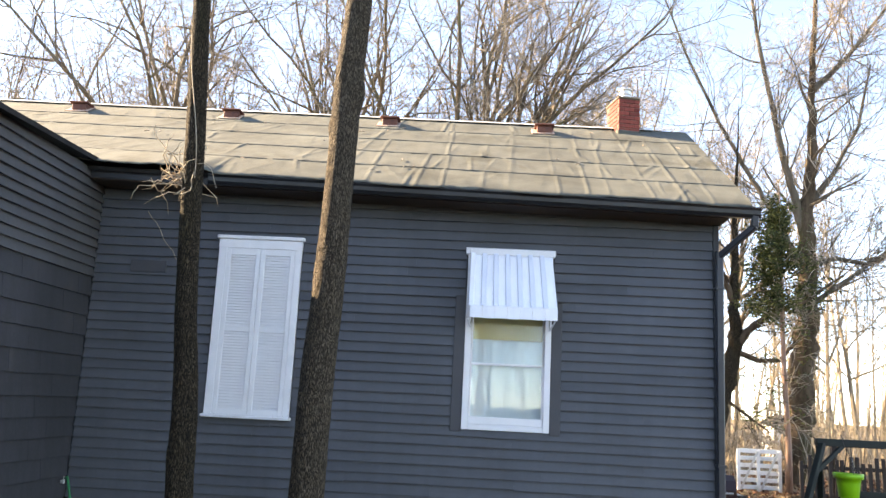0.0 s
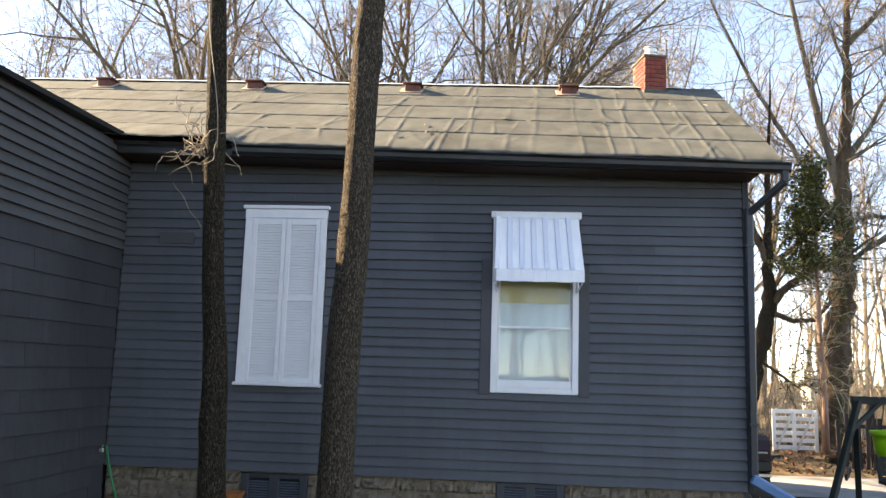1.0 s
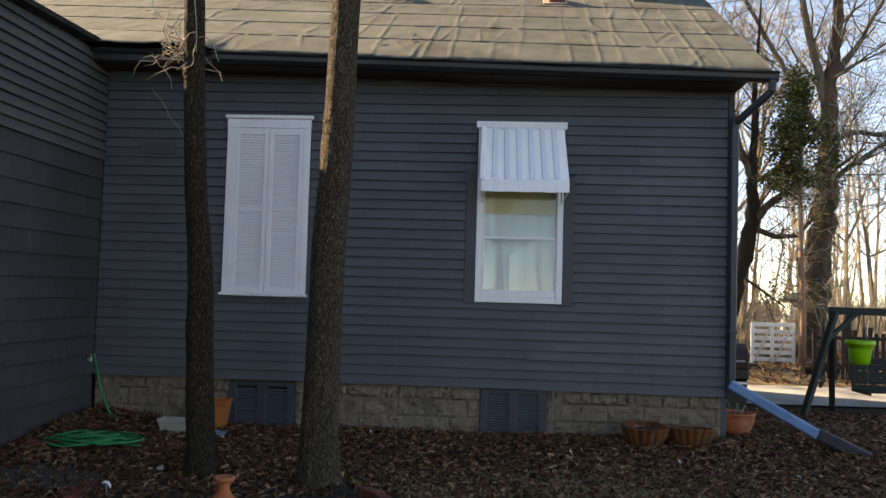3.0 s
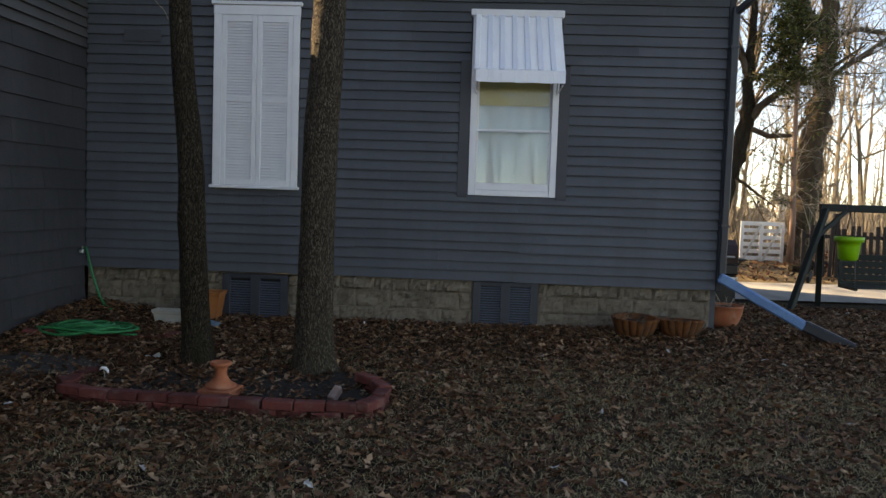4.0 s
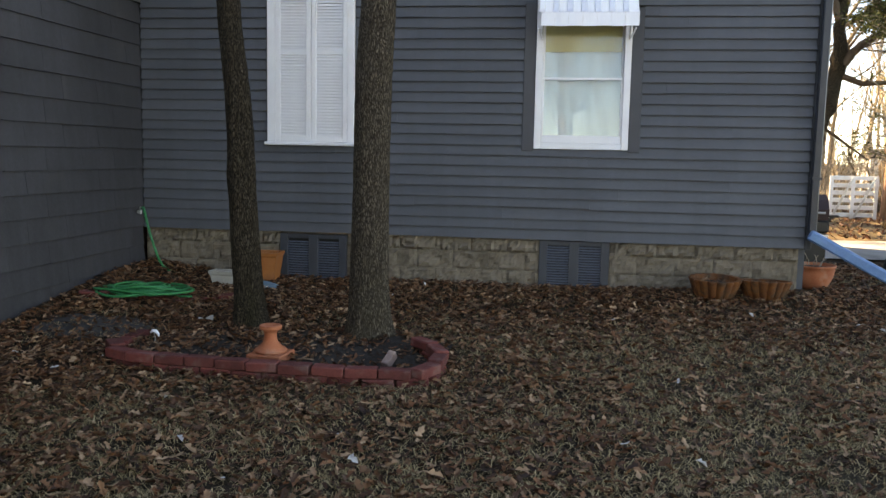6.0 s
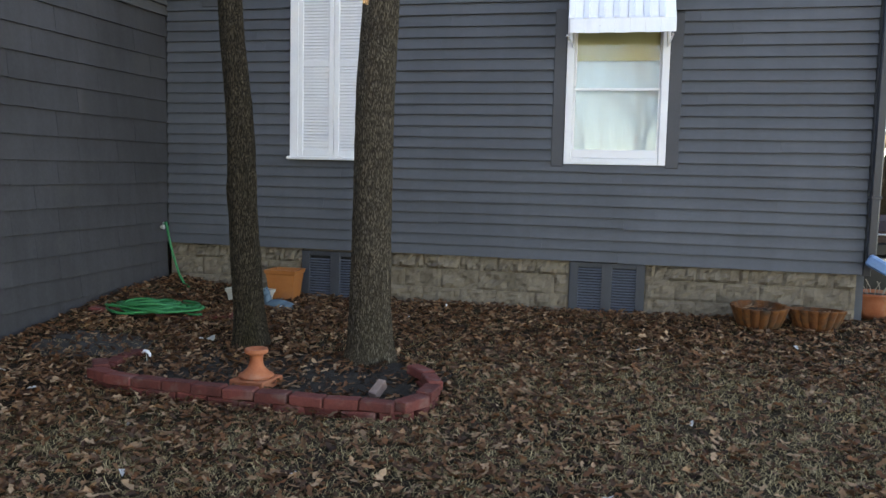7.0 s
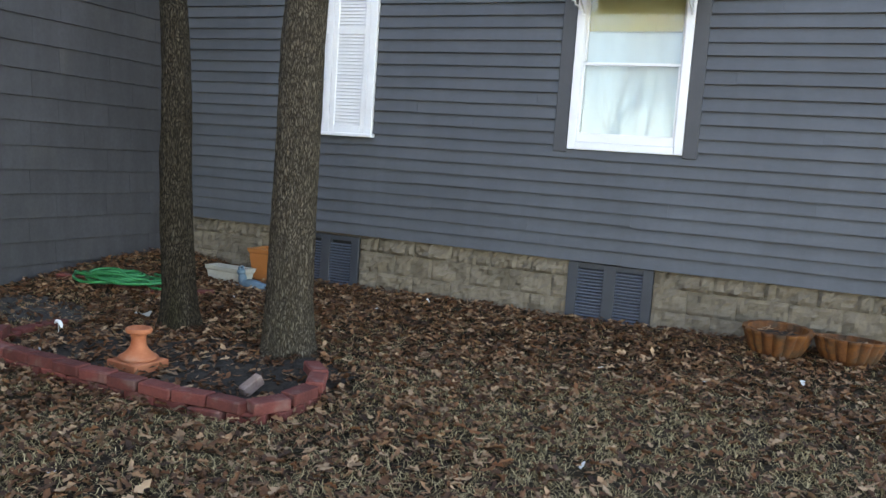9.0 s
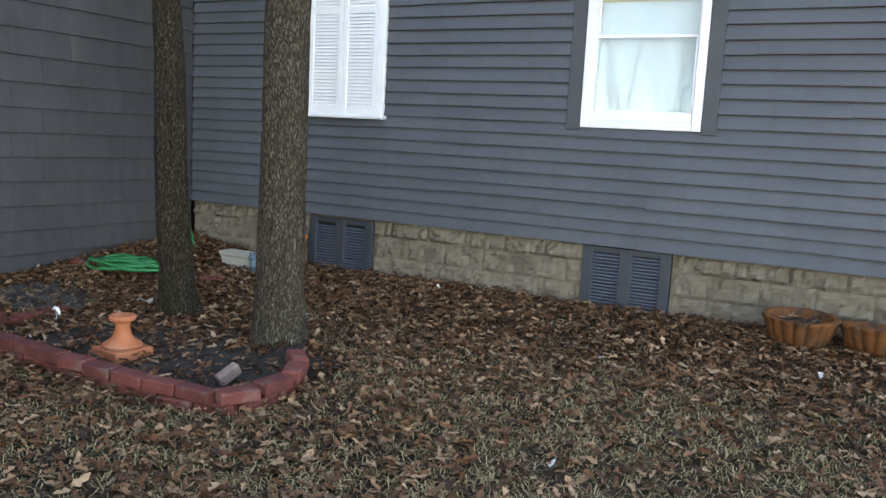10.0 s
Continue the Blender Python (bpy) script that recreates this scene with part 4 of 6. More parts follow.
rng = random.Random(3)
edge_mesh = [Shape().box(-0.113, 0.113, -0.056, 0.056, 0, 0.070, b).mesh("edging_brick", EDGING) for b in (0.006, 0.009)]
edging = thing("flower_bed_edging", "low curved edging of red bricks in two courses round the bed", "brick edging")
for course, shift in ((0, 0.0), (1, 0.10)):
    pts = along(BED, 0.236, 0.5 if course == 0 else 3.0)
    for i, (x, y, a) in enumerate(pts):
        z = ground_z(x, y) - 0.018 + course * 0.072
        part("edging_brick", rng.choice(edge_mesh), EDGING, edging,
             place=pose(x + rng.uniform(-.006, .006), y + rng.uniform(-.010, .010), z, rng.uniform(-3, 3), rng.uniform(-2, 2), a + rng.uniform(-4, 4)))

urn = thing("urn_pedestal", "orange terracotta urn pedestal standing on the bed soil", "urn", (-1.515, 5.37, ground_z(-1.515, 5.37) + 0.042), -6)
part("plinth", Shape().box(-0.138, 0.138, -0.138, 0.138, -0.10, 0.020, 0.008), TERRA, urn)
part("stem", Shape().lathe([(0.116, 0.020), (0.124, 0.027), (0.126, 0.040), (0.119, 0.049), (0.108, 0.053), (0.101, 0.060), (0.083, 0.076), (0.065, 0.097), (0.053, 0.122), (0.047, 0.150), (0.047, 0.182), (0.052, 0.203), (0.062, 0.215)], 36), TERRA, urn, smooth=True)
urn.matrix_world = pose(-1.515, 5.37, ground_z(-1.515, 5.37) + 0.050, 0, 0, -6) @ Matrix.Diagonal((1, 1, 0.88, 1))
part("rim", Shape().lathe([(0.060, 0.211), (0.079, 0.221), (0.084, 0.230), (0.084, 0.248), (0.080, 0.256), (0.067, 0.257), (0.050, 0.235)], 36), TERRA, urn, smooth=True)

# old bricks sunk level with the ground behind the bed
sunk = thing("sunken_brick_row", "row of dark red bricks sunk level with the leaves", "brick row")
sunk_mesh = Shape().box(-0.105, 0.105, -0.09, 0.09, -0.03, 0.034, 0.008).mesh("paving_brick", EDGING)
for x, y, a in along([(-4.05, 6.94), (-3.75, 7.07), (-3.40, 7.12), (-3.1, 7.18), (-2.85, 7.28), (-2.55, 7.46)], 0.222):
    part("paving_brick", sunk_mesh, EDGING, sunk, place=pose(x, y, ground_z(x, y) + rng.uniform(-0.008, 0.006), rng.uniform(-3, 3), rng.uniform(-3, 3), a + rng.uniform(-5, 5)))

dirt = Shape().sheet(26, 18, lambda u, v: (-3.95 + 1.2 * u, 5.62 + 0.9 * v, 0))
dirt.f = [q for q in dirt.f if sum(math.hypot((dirt.v[i][0] + 3.35) / 0.6, (dirt.v[i][1] - 6.06) / 0.44) for i in q) / 4 + 0.4 * noise.noise((dirt.v[q[0]][0] * 4, dirt.v[q[0]][1] * 4, 2)) < 0.9]
dirt.v = [(x, y, ground_z(x, y) + 0.014 + 0.008 * noise.noise((x * 9, y * 9, 4))) for x, y, z in dirt.v]
solid("bare_patch", dirt, DIRT, "bare patch of grey trodden dirt beside the bed", "dirt", "structure", smooth=True)

scrap = Shape().sheet(8, 5, lambda u, v: (0.13 * (u - 0.5) * (1 - 0.3 * (v - 0.5) ** 2), 0.07 * (v - 0.5), 0.012 * math.sin(u * 5 + v * 3) + 0.012))
scrap.v += [(x, y, z - 0.004) for x, y, z in scrap.v]
scrap.f += [tuple(i + 54 for i in reversed(q)) for q in scrap.f]
solid("plastic_scrap", scrap, PLASTIC_WHITE, "crumpled scrap of white plastic on the leaves", "litter", at=pose(-2.5, 6.43, ground_z(-2.5, 6.43) + 0.035, 6, -4, 20))

stone = Shape().box(-0.032, 0.032, -0.072, 0.072, -0.036, 0.036, 0.007)
stone.v = [(x + 0.012 * noise.noise((x * 20, y * 20, z * 20)), y + 0.012 * noise.noise((y * 18, z * 20, 3)), z + 0.01 * noise.noise((x * 22, 4, z * 9))) for x, y, z in stone.v]
solid("broken_brick", stone, STONE, "pale broken brick leaning in the bed soil", "brick", at=pose(-0.60, 5.36, ground_z(-0.6, 5.36) + 0.070, 31, 5, -14))

mush = thing("white_garden_ornament", "small curved white plastic ornament on a stem", "ornament", (-2.62, 5.70, ground_z(-2.62, 5.70)))
part("stem", Shape().tube([(0, 0, 0), (0.005, 0, 0.04), (-0.002, 0, 0.09)], 0.004, 6), PLASTIC_WHITE, mush)
part("head", Shape().tube([(-0.035, 0, 0.088), (-0.015, 0, 0.105), (0.012, 0, 0.102), (0.032, 0, 0.080), (0.035, 0, 0.060)], [0.008, 0.013, 0.014, 0.012, 0.007], 8), WHITE, mush, smooth=True)

# hose
hose = thing("garden_hose", "bright green garden hose coiled on the fallen leaves", "hose", (-3.47, 7.12, ground_z(-3.47, 7.12) + 0.022))
pts = []
for i in range(640):
    a = i * 0.12
    rr = 0.20 + 0.10 * math.sin(i * 0.031) + 0.055 * math.sin(i * 0.23) + 0.05 * math.sin(i * 0.0713)
    pts.append((1.30 * rr * math.cos(a) + 0.03 * math.sin(i * .11), 0.80 * rr * math.sin(a), 0.015 + 0.085 * (i / 640) * (1.15 - rr * 2.2) + 0.03 * abs(math.sin(i * 0.17))))
part("coil", Shape().tube(pts, 0.0135, 7), HOSE, hose, smooth=True)
tail = [(0.1 + 0.05 * i, 0.14 - 0.015 * i + 0.03 * math.sin(i * 0.9), -0.005) for i in range(9)]
part("tail", Shape().tube(tail, 0.0115, 7), HOSE, hose, smooth=True)
lead = solid("hose_lead", Shape().tube([(-4.155, 8.42, 0.70), (-4.11, 8.38, 0.72), (-4.065, 8.33, 0.66), (-4.03, 8.31, 0.55), (-3.99, 8.30, 0.42), (-3.94, 8.29, 0.28), (-3.88, 8.27, 0.15), (-3.80, 8.23, 0.06), (-3.68, 8.15, 0.03)], 0.014, 8), HOSE,
             "green hose hanging down beside the wall corner", "hose", smooth=True)
solid("hose_tap", Shape().tube([(-4.20, 8.42, 0.66), (-4.16, 8.42, 0.67)], 0.018, 8).tube([(-4.165, 8.42, 0.64), (-4.165, 8.42, 0.72)], 0.011, 8), ZINC, "small metal hose tap on the wing wall", "tap")


def trough(name, label, mat_, cx, cy, w0, w1, d0, d1, h, turn=0, lip=0.015):
    z = ground_z(cx, cy)
    t = thing(name, label, "planter", (cx, cy, z), turn)
    def ring(w, d, zz):
        return [(-w / 2, -d / 2, zz), (w / 2, -d / 2, zz), (w / 2, d / 2, zz), (-w / 2, d / 2, zz)]
    vs = ring(w0, d0, 0) + ring(w1 - 0.02, d1 - 0.02, h - 0.05) + ring(w1 + lip - 0.012, d1 + lip - 0.012, h - 0.035) + ring(w1 + lip, d1 + lip, h) + ring(w1 - 0.03, d1 - 0.03, h) + ring(w0 - 0.03, d0 - 0.03, 0.05)
    fs = [(3, 2, 1, 0)] + [(k * 4 + j, k * 4 + (j + 1) % 4, k * 4 + 4 + (j + 1) % 4, k * 4 + 4 + j) for k in range(5) for j in range(4)]
    part("tub", Shape().add(vs, fs), mat_, t)
    ew, ed = (w0 + (w1 - w0) * 0.5) / 2 - 0.03, (d0 + (d1 - d0) * 0.5) / 2 - 0.03
    part("earth", Shape().box(-ew, ew, -ed, ed, h * 0.5, h * 0.72), SOIL, t, "dry dark potting earth")
    return t


trough("planter_box", "dusty white plastic planter box on the fallen leaves", PLASTIC_WHITE, -2.87, 7.98, 0.42, 0.49, 0.13, 0.17, 0.17, -3)
trough("square_planter", "orange plastic square planter beside the foundation vent", PLASTIC_ORANGE, -2.62, 8.30, 0.24, 0.34, 0.22, 0.30, 0.345, 2)

# small blue animal ornament: one plain mesh
orn = Shape()
for c, r in (((0, 0, 0.07), (0.17, 0.075, 0.065)), ((-0.13, 0, 0.13), (0.05, 0.05, 0.075)), ((-0.15, 0, 0.205), (0.052, 0.048, 0.045)), ((0.12, 0, 0.055), (0.09, 0.085, 0.055)),
             ((-0.15, -0.035, 0.03), (0.09, 0.028, 0.03)), ((-0.15, 0.035, 0.03), (0.09, 0.028, 0.03)), ((-0.155, -0.032, 0.25), (0.018, 0.014, 0.028)), ((-0.155, 0.032, 0.25), (0.018, 0.014, 0.028))):
    k = len(orn.v)
    nu, nv = 14, 9
    for j in range(nv + 1):
        for i in range(nu):
            th, ph = 2 * math.pi * i / nu, math.pi * j / nv
            orn.v.append((c[0] + r[0] * math.cos(th) * math.sin(ph), c[1] + r[1] * math.sin(th) * math.sin(ph), c[2] - r[2] * math.cos(ph)))
    for j in range(nv):
        for i in range(nu):
            orn.f.append((k + j * nu + i, k + j * nu + (i + 1) % nu, k + (j + 1) * nu + (i + 1) % nu, k + (j + 1) * nu + i))
solid("garden_statue", orn, BLUE, "faded blue statue of a lying animal on the leaves", "statue", smooth=True, at=pose(-2.49, 7.84, ground_z(-2.49, 7.84) - 0.01, 0, 0, 4) @ Matrix.Scale(0.85, 4))


def fluted_bowl(x, y, r, h, tilt, label):
    t = thing("fluted_bowl", label, "planter", (x, y, ground_z(x, y) - 0.01), group="fluted bowls")
    wave = lambda a, i: 1 + 0.11 * (abs(math.cos(a * 8.5)) ** 0.7 - 0.6) * (1 if 0 < i < 6 else 0.45)
    prof = [(r * 0.62, 0), (r * 0.78, h * 0.2), (r * 0.90, h * 0.5), (r * 0.98, h * 0.8), (r * 1.04, h * 0.92), (r * 1.04, h), (r * 0.90, h), (r * 0.84, h * 0.8), (r * 0.7, h * 0.68)]
    b = part("bowl", Shape().lathe(prof, 132, wave=wave), TERRA_OLD, t, place=pose(0, 0, 0, tilt, 0, 0))
    bits, br = Shape(), random.Random(int(x * 100))
    for _ in range(26):
        a, d, turn = br.uniform(0, 6.28), r * 0.75 * math.sqrt(br.random()), br.uniform(0, 6.28)
        m = Matrix.Translation((d * math.cos(a), d * math.sin(a), h * 0.80 + br.uniform(0, 0.02))) @ Euler((br.gauss(0, 0.3), br.gauss(0, 0.3), turn)).to_matrix().to_4x4()
        L, w = br.uniform(0.025, 0.055), br.uniform(0.006, 0.014)
        bits.add([m @ Vector(p) for p in ((-L, 0, 0.006), (0, -w, 0), (L, 0, 0.008), (0, w, 0.002))], [(0, 1, 2, 3)])
    part("leaf_scraps", bits, LEAVES, t, "dry leaf scraps", place=pose(0, 0, 0, tilt, 0, 0), kind="stuff")
    part("earth", Shape().lathe([(r * 0.5, h * 0.6), (r * 0.86, h * 0.72), (r * 0.5, h * 0.78), (0.02, h * 0.8)], 24), SOIL, t, "dry dark potting earth", place=pose(0, 0, 0, tilt, 0, 0))


fluted_bowl(2.235, 8.22, 0.245, 0.225, 3, "weathered fluted terracotta bowl beside the foundation")
fluted_bowl(2.745, 8.27, 0.245, 0.195, -4, "weathered fluted terracotta bowl sunk among the leaves")

op = thing("round_flowerpot", "orange terracotta bowl pot behind the house corner", "flowerpot", (3.42, 9.02, ground_z(3.42, 9.02)))
part("pot", Shape().lathe([(0.13, 0), (0.172, 0.045), (0.205, 0.115), (0.222, 0.185), (0.229, 0.235), (0.238, 0.240), (0.238, 0.264), (0.222, 0.264), (0.20, 0.2)], 36), TERRA, op, smooth=True)
part("earth", Shape().lathe([(0.1, 0.2), (0.215, 0.23), (0.1, 0.245)], 24), SOIL, op)
for i in range(7):
    a = i * 0.9
    part("stalk", Shape().tube([(0.08 * math.cos(a), 0.08 * math.sin(a), 0.24), (0.1 * math.cos(a), 0.1 * math.sin(a), 0.30), (0.13 * math.cos(a + .3), 0.13 * math.sin(a + .3), 0.34 + 0.02 * (i % 3))], 0.004, 4), TWIG, op)

# twigs and leaf scraps lying on the roof
scraps, sr = Shape(), random.Random(77)
for _ in range(24):
    x, y, a, L = sr.uniform(-5, 3.3), sr.uniform(8.3, 11.0), sr.uniform(0, 3.1), sr.uniform(0.03, 0.09)
    dy = 0.5 * L * math.sin(a)
    scraps.tube([(x - 0.5 * L * math.cos(a), y - dy, roof_z(y - dy) + 0.03), (x, y, roof_z(y) + 0.036), (x + 0.5 * L * math.cos(a), y + dy, roof_z(y + dy) + 0.03)], (0.006, 0.009, 0.004), 4)
solid("roof_scraps", scraps, TWIG, "pale twigs and leaf scraps lying on the roof", "leaf scraps", "stuff").matrix_world = SAG


# ---- things behind the house ----
gr = thing("barbecue_grill", "black barbecue grill with a dark maroon lid", "grill", (3.93, 11.0, ground_z(3.93, 11.0)))
s = Shape()
arc = [(-0.22, 0.66), (-0.23, 0.80), (-0.17, 0.92), (-0.05, 0.99), (0.10, 0.98), (0.20, 0.88), (0.22, 0.66)]
s.v = [(-0.34, y, z) for y, z in arc] + [(0.16, y, z) for y, z in arc]
s.f = [tuple(range(7)), tuple(range(13, 6, -1))] + [(i, i + 7, (i + 1) % 7 + 7, (i + 1) % 7) for i in range(7)]
lid = part("lid", s, LID, gr, "dark maroon enamel lid")
part("handle", Shape().tube([(-0.28, -0.27, 0.76), (0.10, -0.27, 0.76)], 0.014, 8), STEEL, lid)
part("firebox", Shape().box(-0.35, 0.17, -0.24, 0.24, 0.50, 0.655, 0.02), GRILL, gr)
part("trim_strip", Shape().box(-0.34, 0.16, -0.247, -0.241, 0.44, 0.475, 0.003), STEEL, gr, "bright steel strip")
part("cabinet", Shape().box(-0.33, 0.15, -0.22, 0.22, 0.03, 0.495, 0.01), GRILL, gr)
part("side_shelf", Shape().box(0.171, 0.30, -0.2, 0.2, 0.70, 0.73, 0.008), GRILL, gr)
part("shelf_bracket", Shape().beam((0.18, 0, 0.58), (0.27, 0, 0.70), 0.03, 0.03), GRILL, gr)
for x in (-0.30, 0.12):
    part("wheel", Shape().tube([(x - 0.02, -0.2, 0.05), (x + 0.02, -0.2, 0.05)], 0.055, 14), GRILL, gr)

SWX, SWY = 5.50, 11.5
SWZ = ground_z(SWX, SWY)
sw = thing("garden_swing", "dark green wooden garden swing frame with a hanging bench", "garden swing", (SWX, SWY, SWZ))
H = 1.50
for x in (0.0, 2.25):
    s1 = -1 if x == 0 else 1
    for y, dx in ((-0.55, -0.62), (0.55, 0.22)):
        part("leg", Shape().beam((x + (dx if x == 0 else -dx), y, -0.04), (x + 0.02, y * 0.12, H), 0.085, 0.085, 0.008), SWING, sw)
    part("cross_rail", Shape().beam((x - (0.32 if x == 0 else -0.32), -0.42, 0.47), (x + 0.05, 0.42, 0.50), 0.04, 0.09, 0.006), SWING, sw)
    part("knee_brace", Shape().beam((x - 0.16 * (1 if x == 0 else -1), -0.2, H - 0.42), (x + 0.36 * (1 if x == 0 else -1), 0, H), 0.05, 0.06, 0.006), SWING, sw)
part("top_beam", Shape().beam((-0.05, 0, H + 0.02), (2.35, 0, H + 0.02), 0.09, 0.11, 0.008), SWING, sw)
for z in (0.38, 0.48, 0.58, 0.68, 0.78):
    part("bench_slat", Shape().beam((0.45, 0.32 + (z - 0.38) * 0.25, z), (1.85, 0.32 + (z - 0.38) * 0.25, z), 0.02, 0.085, 0.004), SWING, sw)
for y in (-0.2, -0.1, 0.0, 0.1, 0.2):
    part("seat_slat", Shape().beam((0.45, y + 0.05, 0.36), (1.85, y + 0.05, 0.36), 0.085, 0.02, 0.004), SWING, sw)
for x in (0.45, 1.85):
    part("bench_end", Shape().beam((x, 0.33, 0.36), (x, 0.43, 0.85), 0.05, 0.05, 0.005).beam((x, -0.22, 0.345), (x, 0.36, 0.345), 0.05, 0.05, 0.005), SWING, sw)
    part("chain", Shape().tube([(x, 0.1, H), (x, 0.35, 0.82)], 0.008, 5), GRILL, sw)
    part("chain", Shape().tube([(x, 0.0, H), (x, -0.18, 0.37)], 0.008, 5), GRILL, sw)

gp = thing("hanging_planter", "lime green plastic planter hanging from the swing frame", "planter", (5.815, 11.30, 0.71))
part("tub", Shape().lathe([(0.10, 0.0), (0.135, 0.02), (0.155, 0.20), (0.165, 0.27), (0.20, 0.275), (0.205, 0.345), (0.185, 0.345), (0.16, 0.28), (0.12, 0.26)], 32), LIME, gp, smooth=True)
part("earth", Shape().lathe([(0.1, 0.26), (0.165, 0.29), (0.08, 0.325)], 20), SOIL, gp)
for a in (0.5, 2.6, 4.7):
    part("hanger", Shape().tube([(0.19 * math.cos(a), 0.19 * math.sin(a), 0.34), (0.0, 0.19, 0.88)], 0.004, 4), GRILL, gp)

gate = thing("pen_gate", "white-painted wooden rail gate standing in the sunlit yard", "gate", (6.0, 17.1, ground_z(6.5, 17.1)))
for x in (0.03, 0.44, 0.885):
    part("upright", Shape().box(x - 0.035, x + 0.035, -0.03, 0.0, 0.02, 0.86, 0.004), GATE, gate)
for i in range(6):
    z = 0.06 + i * 0.148
    part("rail", Shape().box(0.0, 0.92, 0.002, 0.025, z, z + 0.085, 0.004), GATE, gate)
for x in (0.0, 0.42):
    part("diagonal", Shape().beam((x + 0.06, -0.042, 0.05), (x + 0.42, -0.042, 0.83), 0.02, 0.045, 0.003), STEEL, gate)

fen = thing("picket_fence", "dark brown wooden picket fence beside the driveway", "fence", (6.52, 14.9, ground_z(7, 14.9)))
fr = random.Random(5)
pick = [Shape().box(-0.035, 0.035, -0.012, 0.012, 0, h, 0.004).mesh("picket", FENCE) for h in (0.92, 0.98, 0.87)]
for i in range(64):
    part("picket", fr.choice(pick), FENCE, fen, place=pose(0.125 * i, 0, 0.02, 0, fr.uniform(-2, 2), 0))
for z in (0.25, 0.75):
    part("rail", Shape().box(-0.05, 7.95, 0.013, 0.05, z, z + 0.07, 0.004), FENCE, fen)
for x in (0.62, 2.2, 4.4, 6.6):
    part("post", Shape().box(x - 0.05, x + 0.05, 0.051, 0.15, -0.1, 1.22, 0.006), FENCE, fen)

log = Shape().tube([(6.55, 15.6, 0.22), (6.9, 15.65, 0.24), (7.25, 15.72, 0.22)], [0.10, 0.13, 0.09], 12)
solid("log", log, BARK_MOSS, "short dark log lying on the sunlit leaves", "log", at=pose(0, 0, 0.02))

shed = thing("shed", "small pale shed among the far trees", "shed", (13.2, 34, ground_z(13.2, 34)))
part("wall", Shape().box(-0.6, 0.6, 0, 1.4, 0, 1.35), SHED, shed)
part("roof", Shape().add([(-0.7, -0.1, 1.351), (0.7, -0.1, 1.351), (0.7, 1.5, 1.351), (-0.7, 1.5, 1.351), (0, -0.1, 1.75), (0, 1.5, 1.75)], [(0, 3, 2, 1), (0, 1, 4), (2, 3, 5), (0, 4, 5, 3), (1, 2, 5, 4)]), ROOF_DARK, shed)
part("window", Shape().box(-0.2, 0.15, -0.03, -0.005, 0.75, 1.25), DARK, shed, "dark window pane")


# ---- trees ----
def tubes(items, sides):
    s = Shape()
    for pts, rad in items:
        s.tube(pts, rad, sides, cap=False)
    return s


def grow(out, rng, p, d, length, r, lev, P):
    n = P["segs"][lev]
    pts, rad = [p.copy()], [r]
    d = d.normalized()
    seg = length / n
    kids = []
    for i in range(n):
        w = P["wander"][lev]
        d = (d + Vector((rng.gauss(0, w), rng.gauss(0, w), rng.gauss(0, w) + P["lift"][lev]))).normalized()
        p = p + d * seg
        f = (i + 1) / n
        pts.append(p.copy())
        rad.append(max(0.006, r * (1 - f * P["taper"][lev])))
        kids.append((p.copy(), d.copy(), rad[-1], f))
    out[lev].append((pts, rad))
    if lev + 1 >= P["levels"]:
        return
    k = P["kids"][lev]
    for j in range(k):
        f = P["start"][lev] + (1 - P["start"][lev]) * (j + rng.random()) / k
        q, dd, rr, ff = kids[min(n - 1, int(f * n))]
        side = Vector((rng.gauss(0, 1), rng.gauss(0, 1), rng.gauss(0, 1)))
        side = (side - dd * side.dot(dd)).normalized()
        a = math.radians(rng.uniform(*P["angle"][lev]))
        cd = dd * math.cos(a) + side * math.sin(a)
        cl = length * P["ratio"][lev] * (1.15 - 0.55 * ff) * rng.uniform(0.75, 1.25)
        grow(out, rng, q, cd, cl, rr * rng.uniform(0.55, 0.75), lev + 1, P)


VASE = dict(levels=5, segs=(5, 8, 6, 4, 2), wander=(0.06, 0.10, 0.17, 0.22, 0.26), lift=(0.02, 0.035, 0.03, 0.02, 0.0), taper=(0.35, 0.75, 0.75, 0.75, 0.6),
            kids=(12, 9, 7, 5, 0), start=(0.42, 0.18, 0.12, 0.12, 0), angle=((14, 58), (22, 62), (25, 65), (28, 68), (0, 0)), ratio=(1.12, 0.50, 0.48, 0.46, 0))
SAPLING = dict(levels=4, segs=(8, 5, 4, 3), wander=(0.05, 0.12, 0.16, 0.2), lift=(0.02, 0.05, 0.03, 0.02), taper=(0.8, 0.75, 0.75, 0.7),
               kids=(14, 6, 5, 0), start=(0.25, 0.2, 0.2, 0), angle=((25, 60), (25, 60), (25, 60), (0, 0)), ratio=(0.35, 0.5, 0.5, 0))


def bare_tree(seed, height, radius, P, label, name="bare_tree", bark=FAR_BARK, lean=(0, 0)):
    rng = random.Random(seed)
    out = [[] for _ in range(P["levels"])]
    grow(out, rng, Vector((0, 0, -0.2)), Vector((lean[0], lean[1], 1)), height * 0.42, radius, 0, P)
    t = thing(name, label, "tree")
    part("trunk", tubes(out[0] + out[1], 8), bark, t, smooth=True)
    part("branchwork", tubes(out[2], 5), bark, t)
    rest = []
    for lv in out[3:]:
        rest += lv
    part("crown", tubes(rest, 3), TWIG, t, "bare tan winter twigs")
    return t


def stand(t, x, y, turn, size=1.0):
    m = pose(x, y, ground_z(x, y), 0, 0, turn) @ Matrix.Scale(size, 4)
    t.matrix_world = m


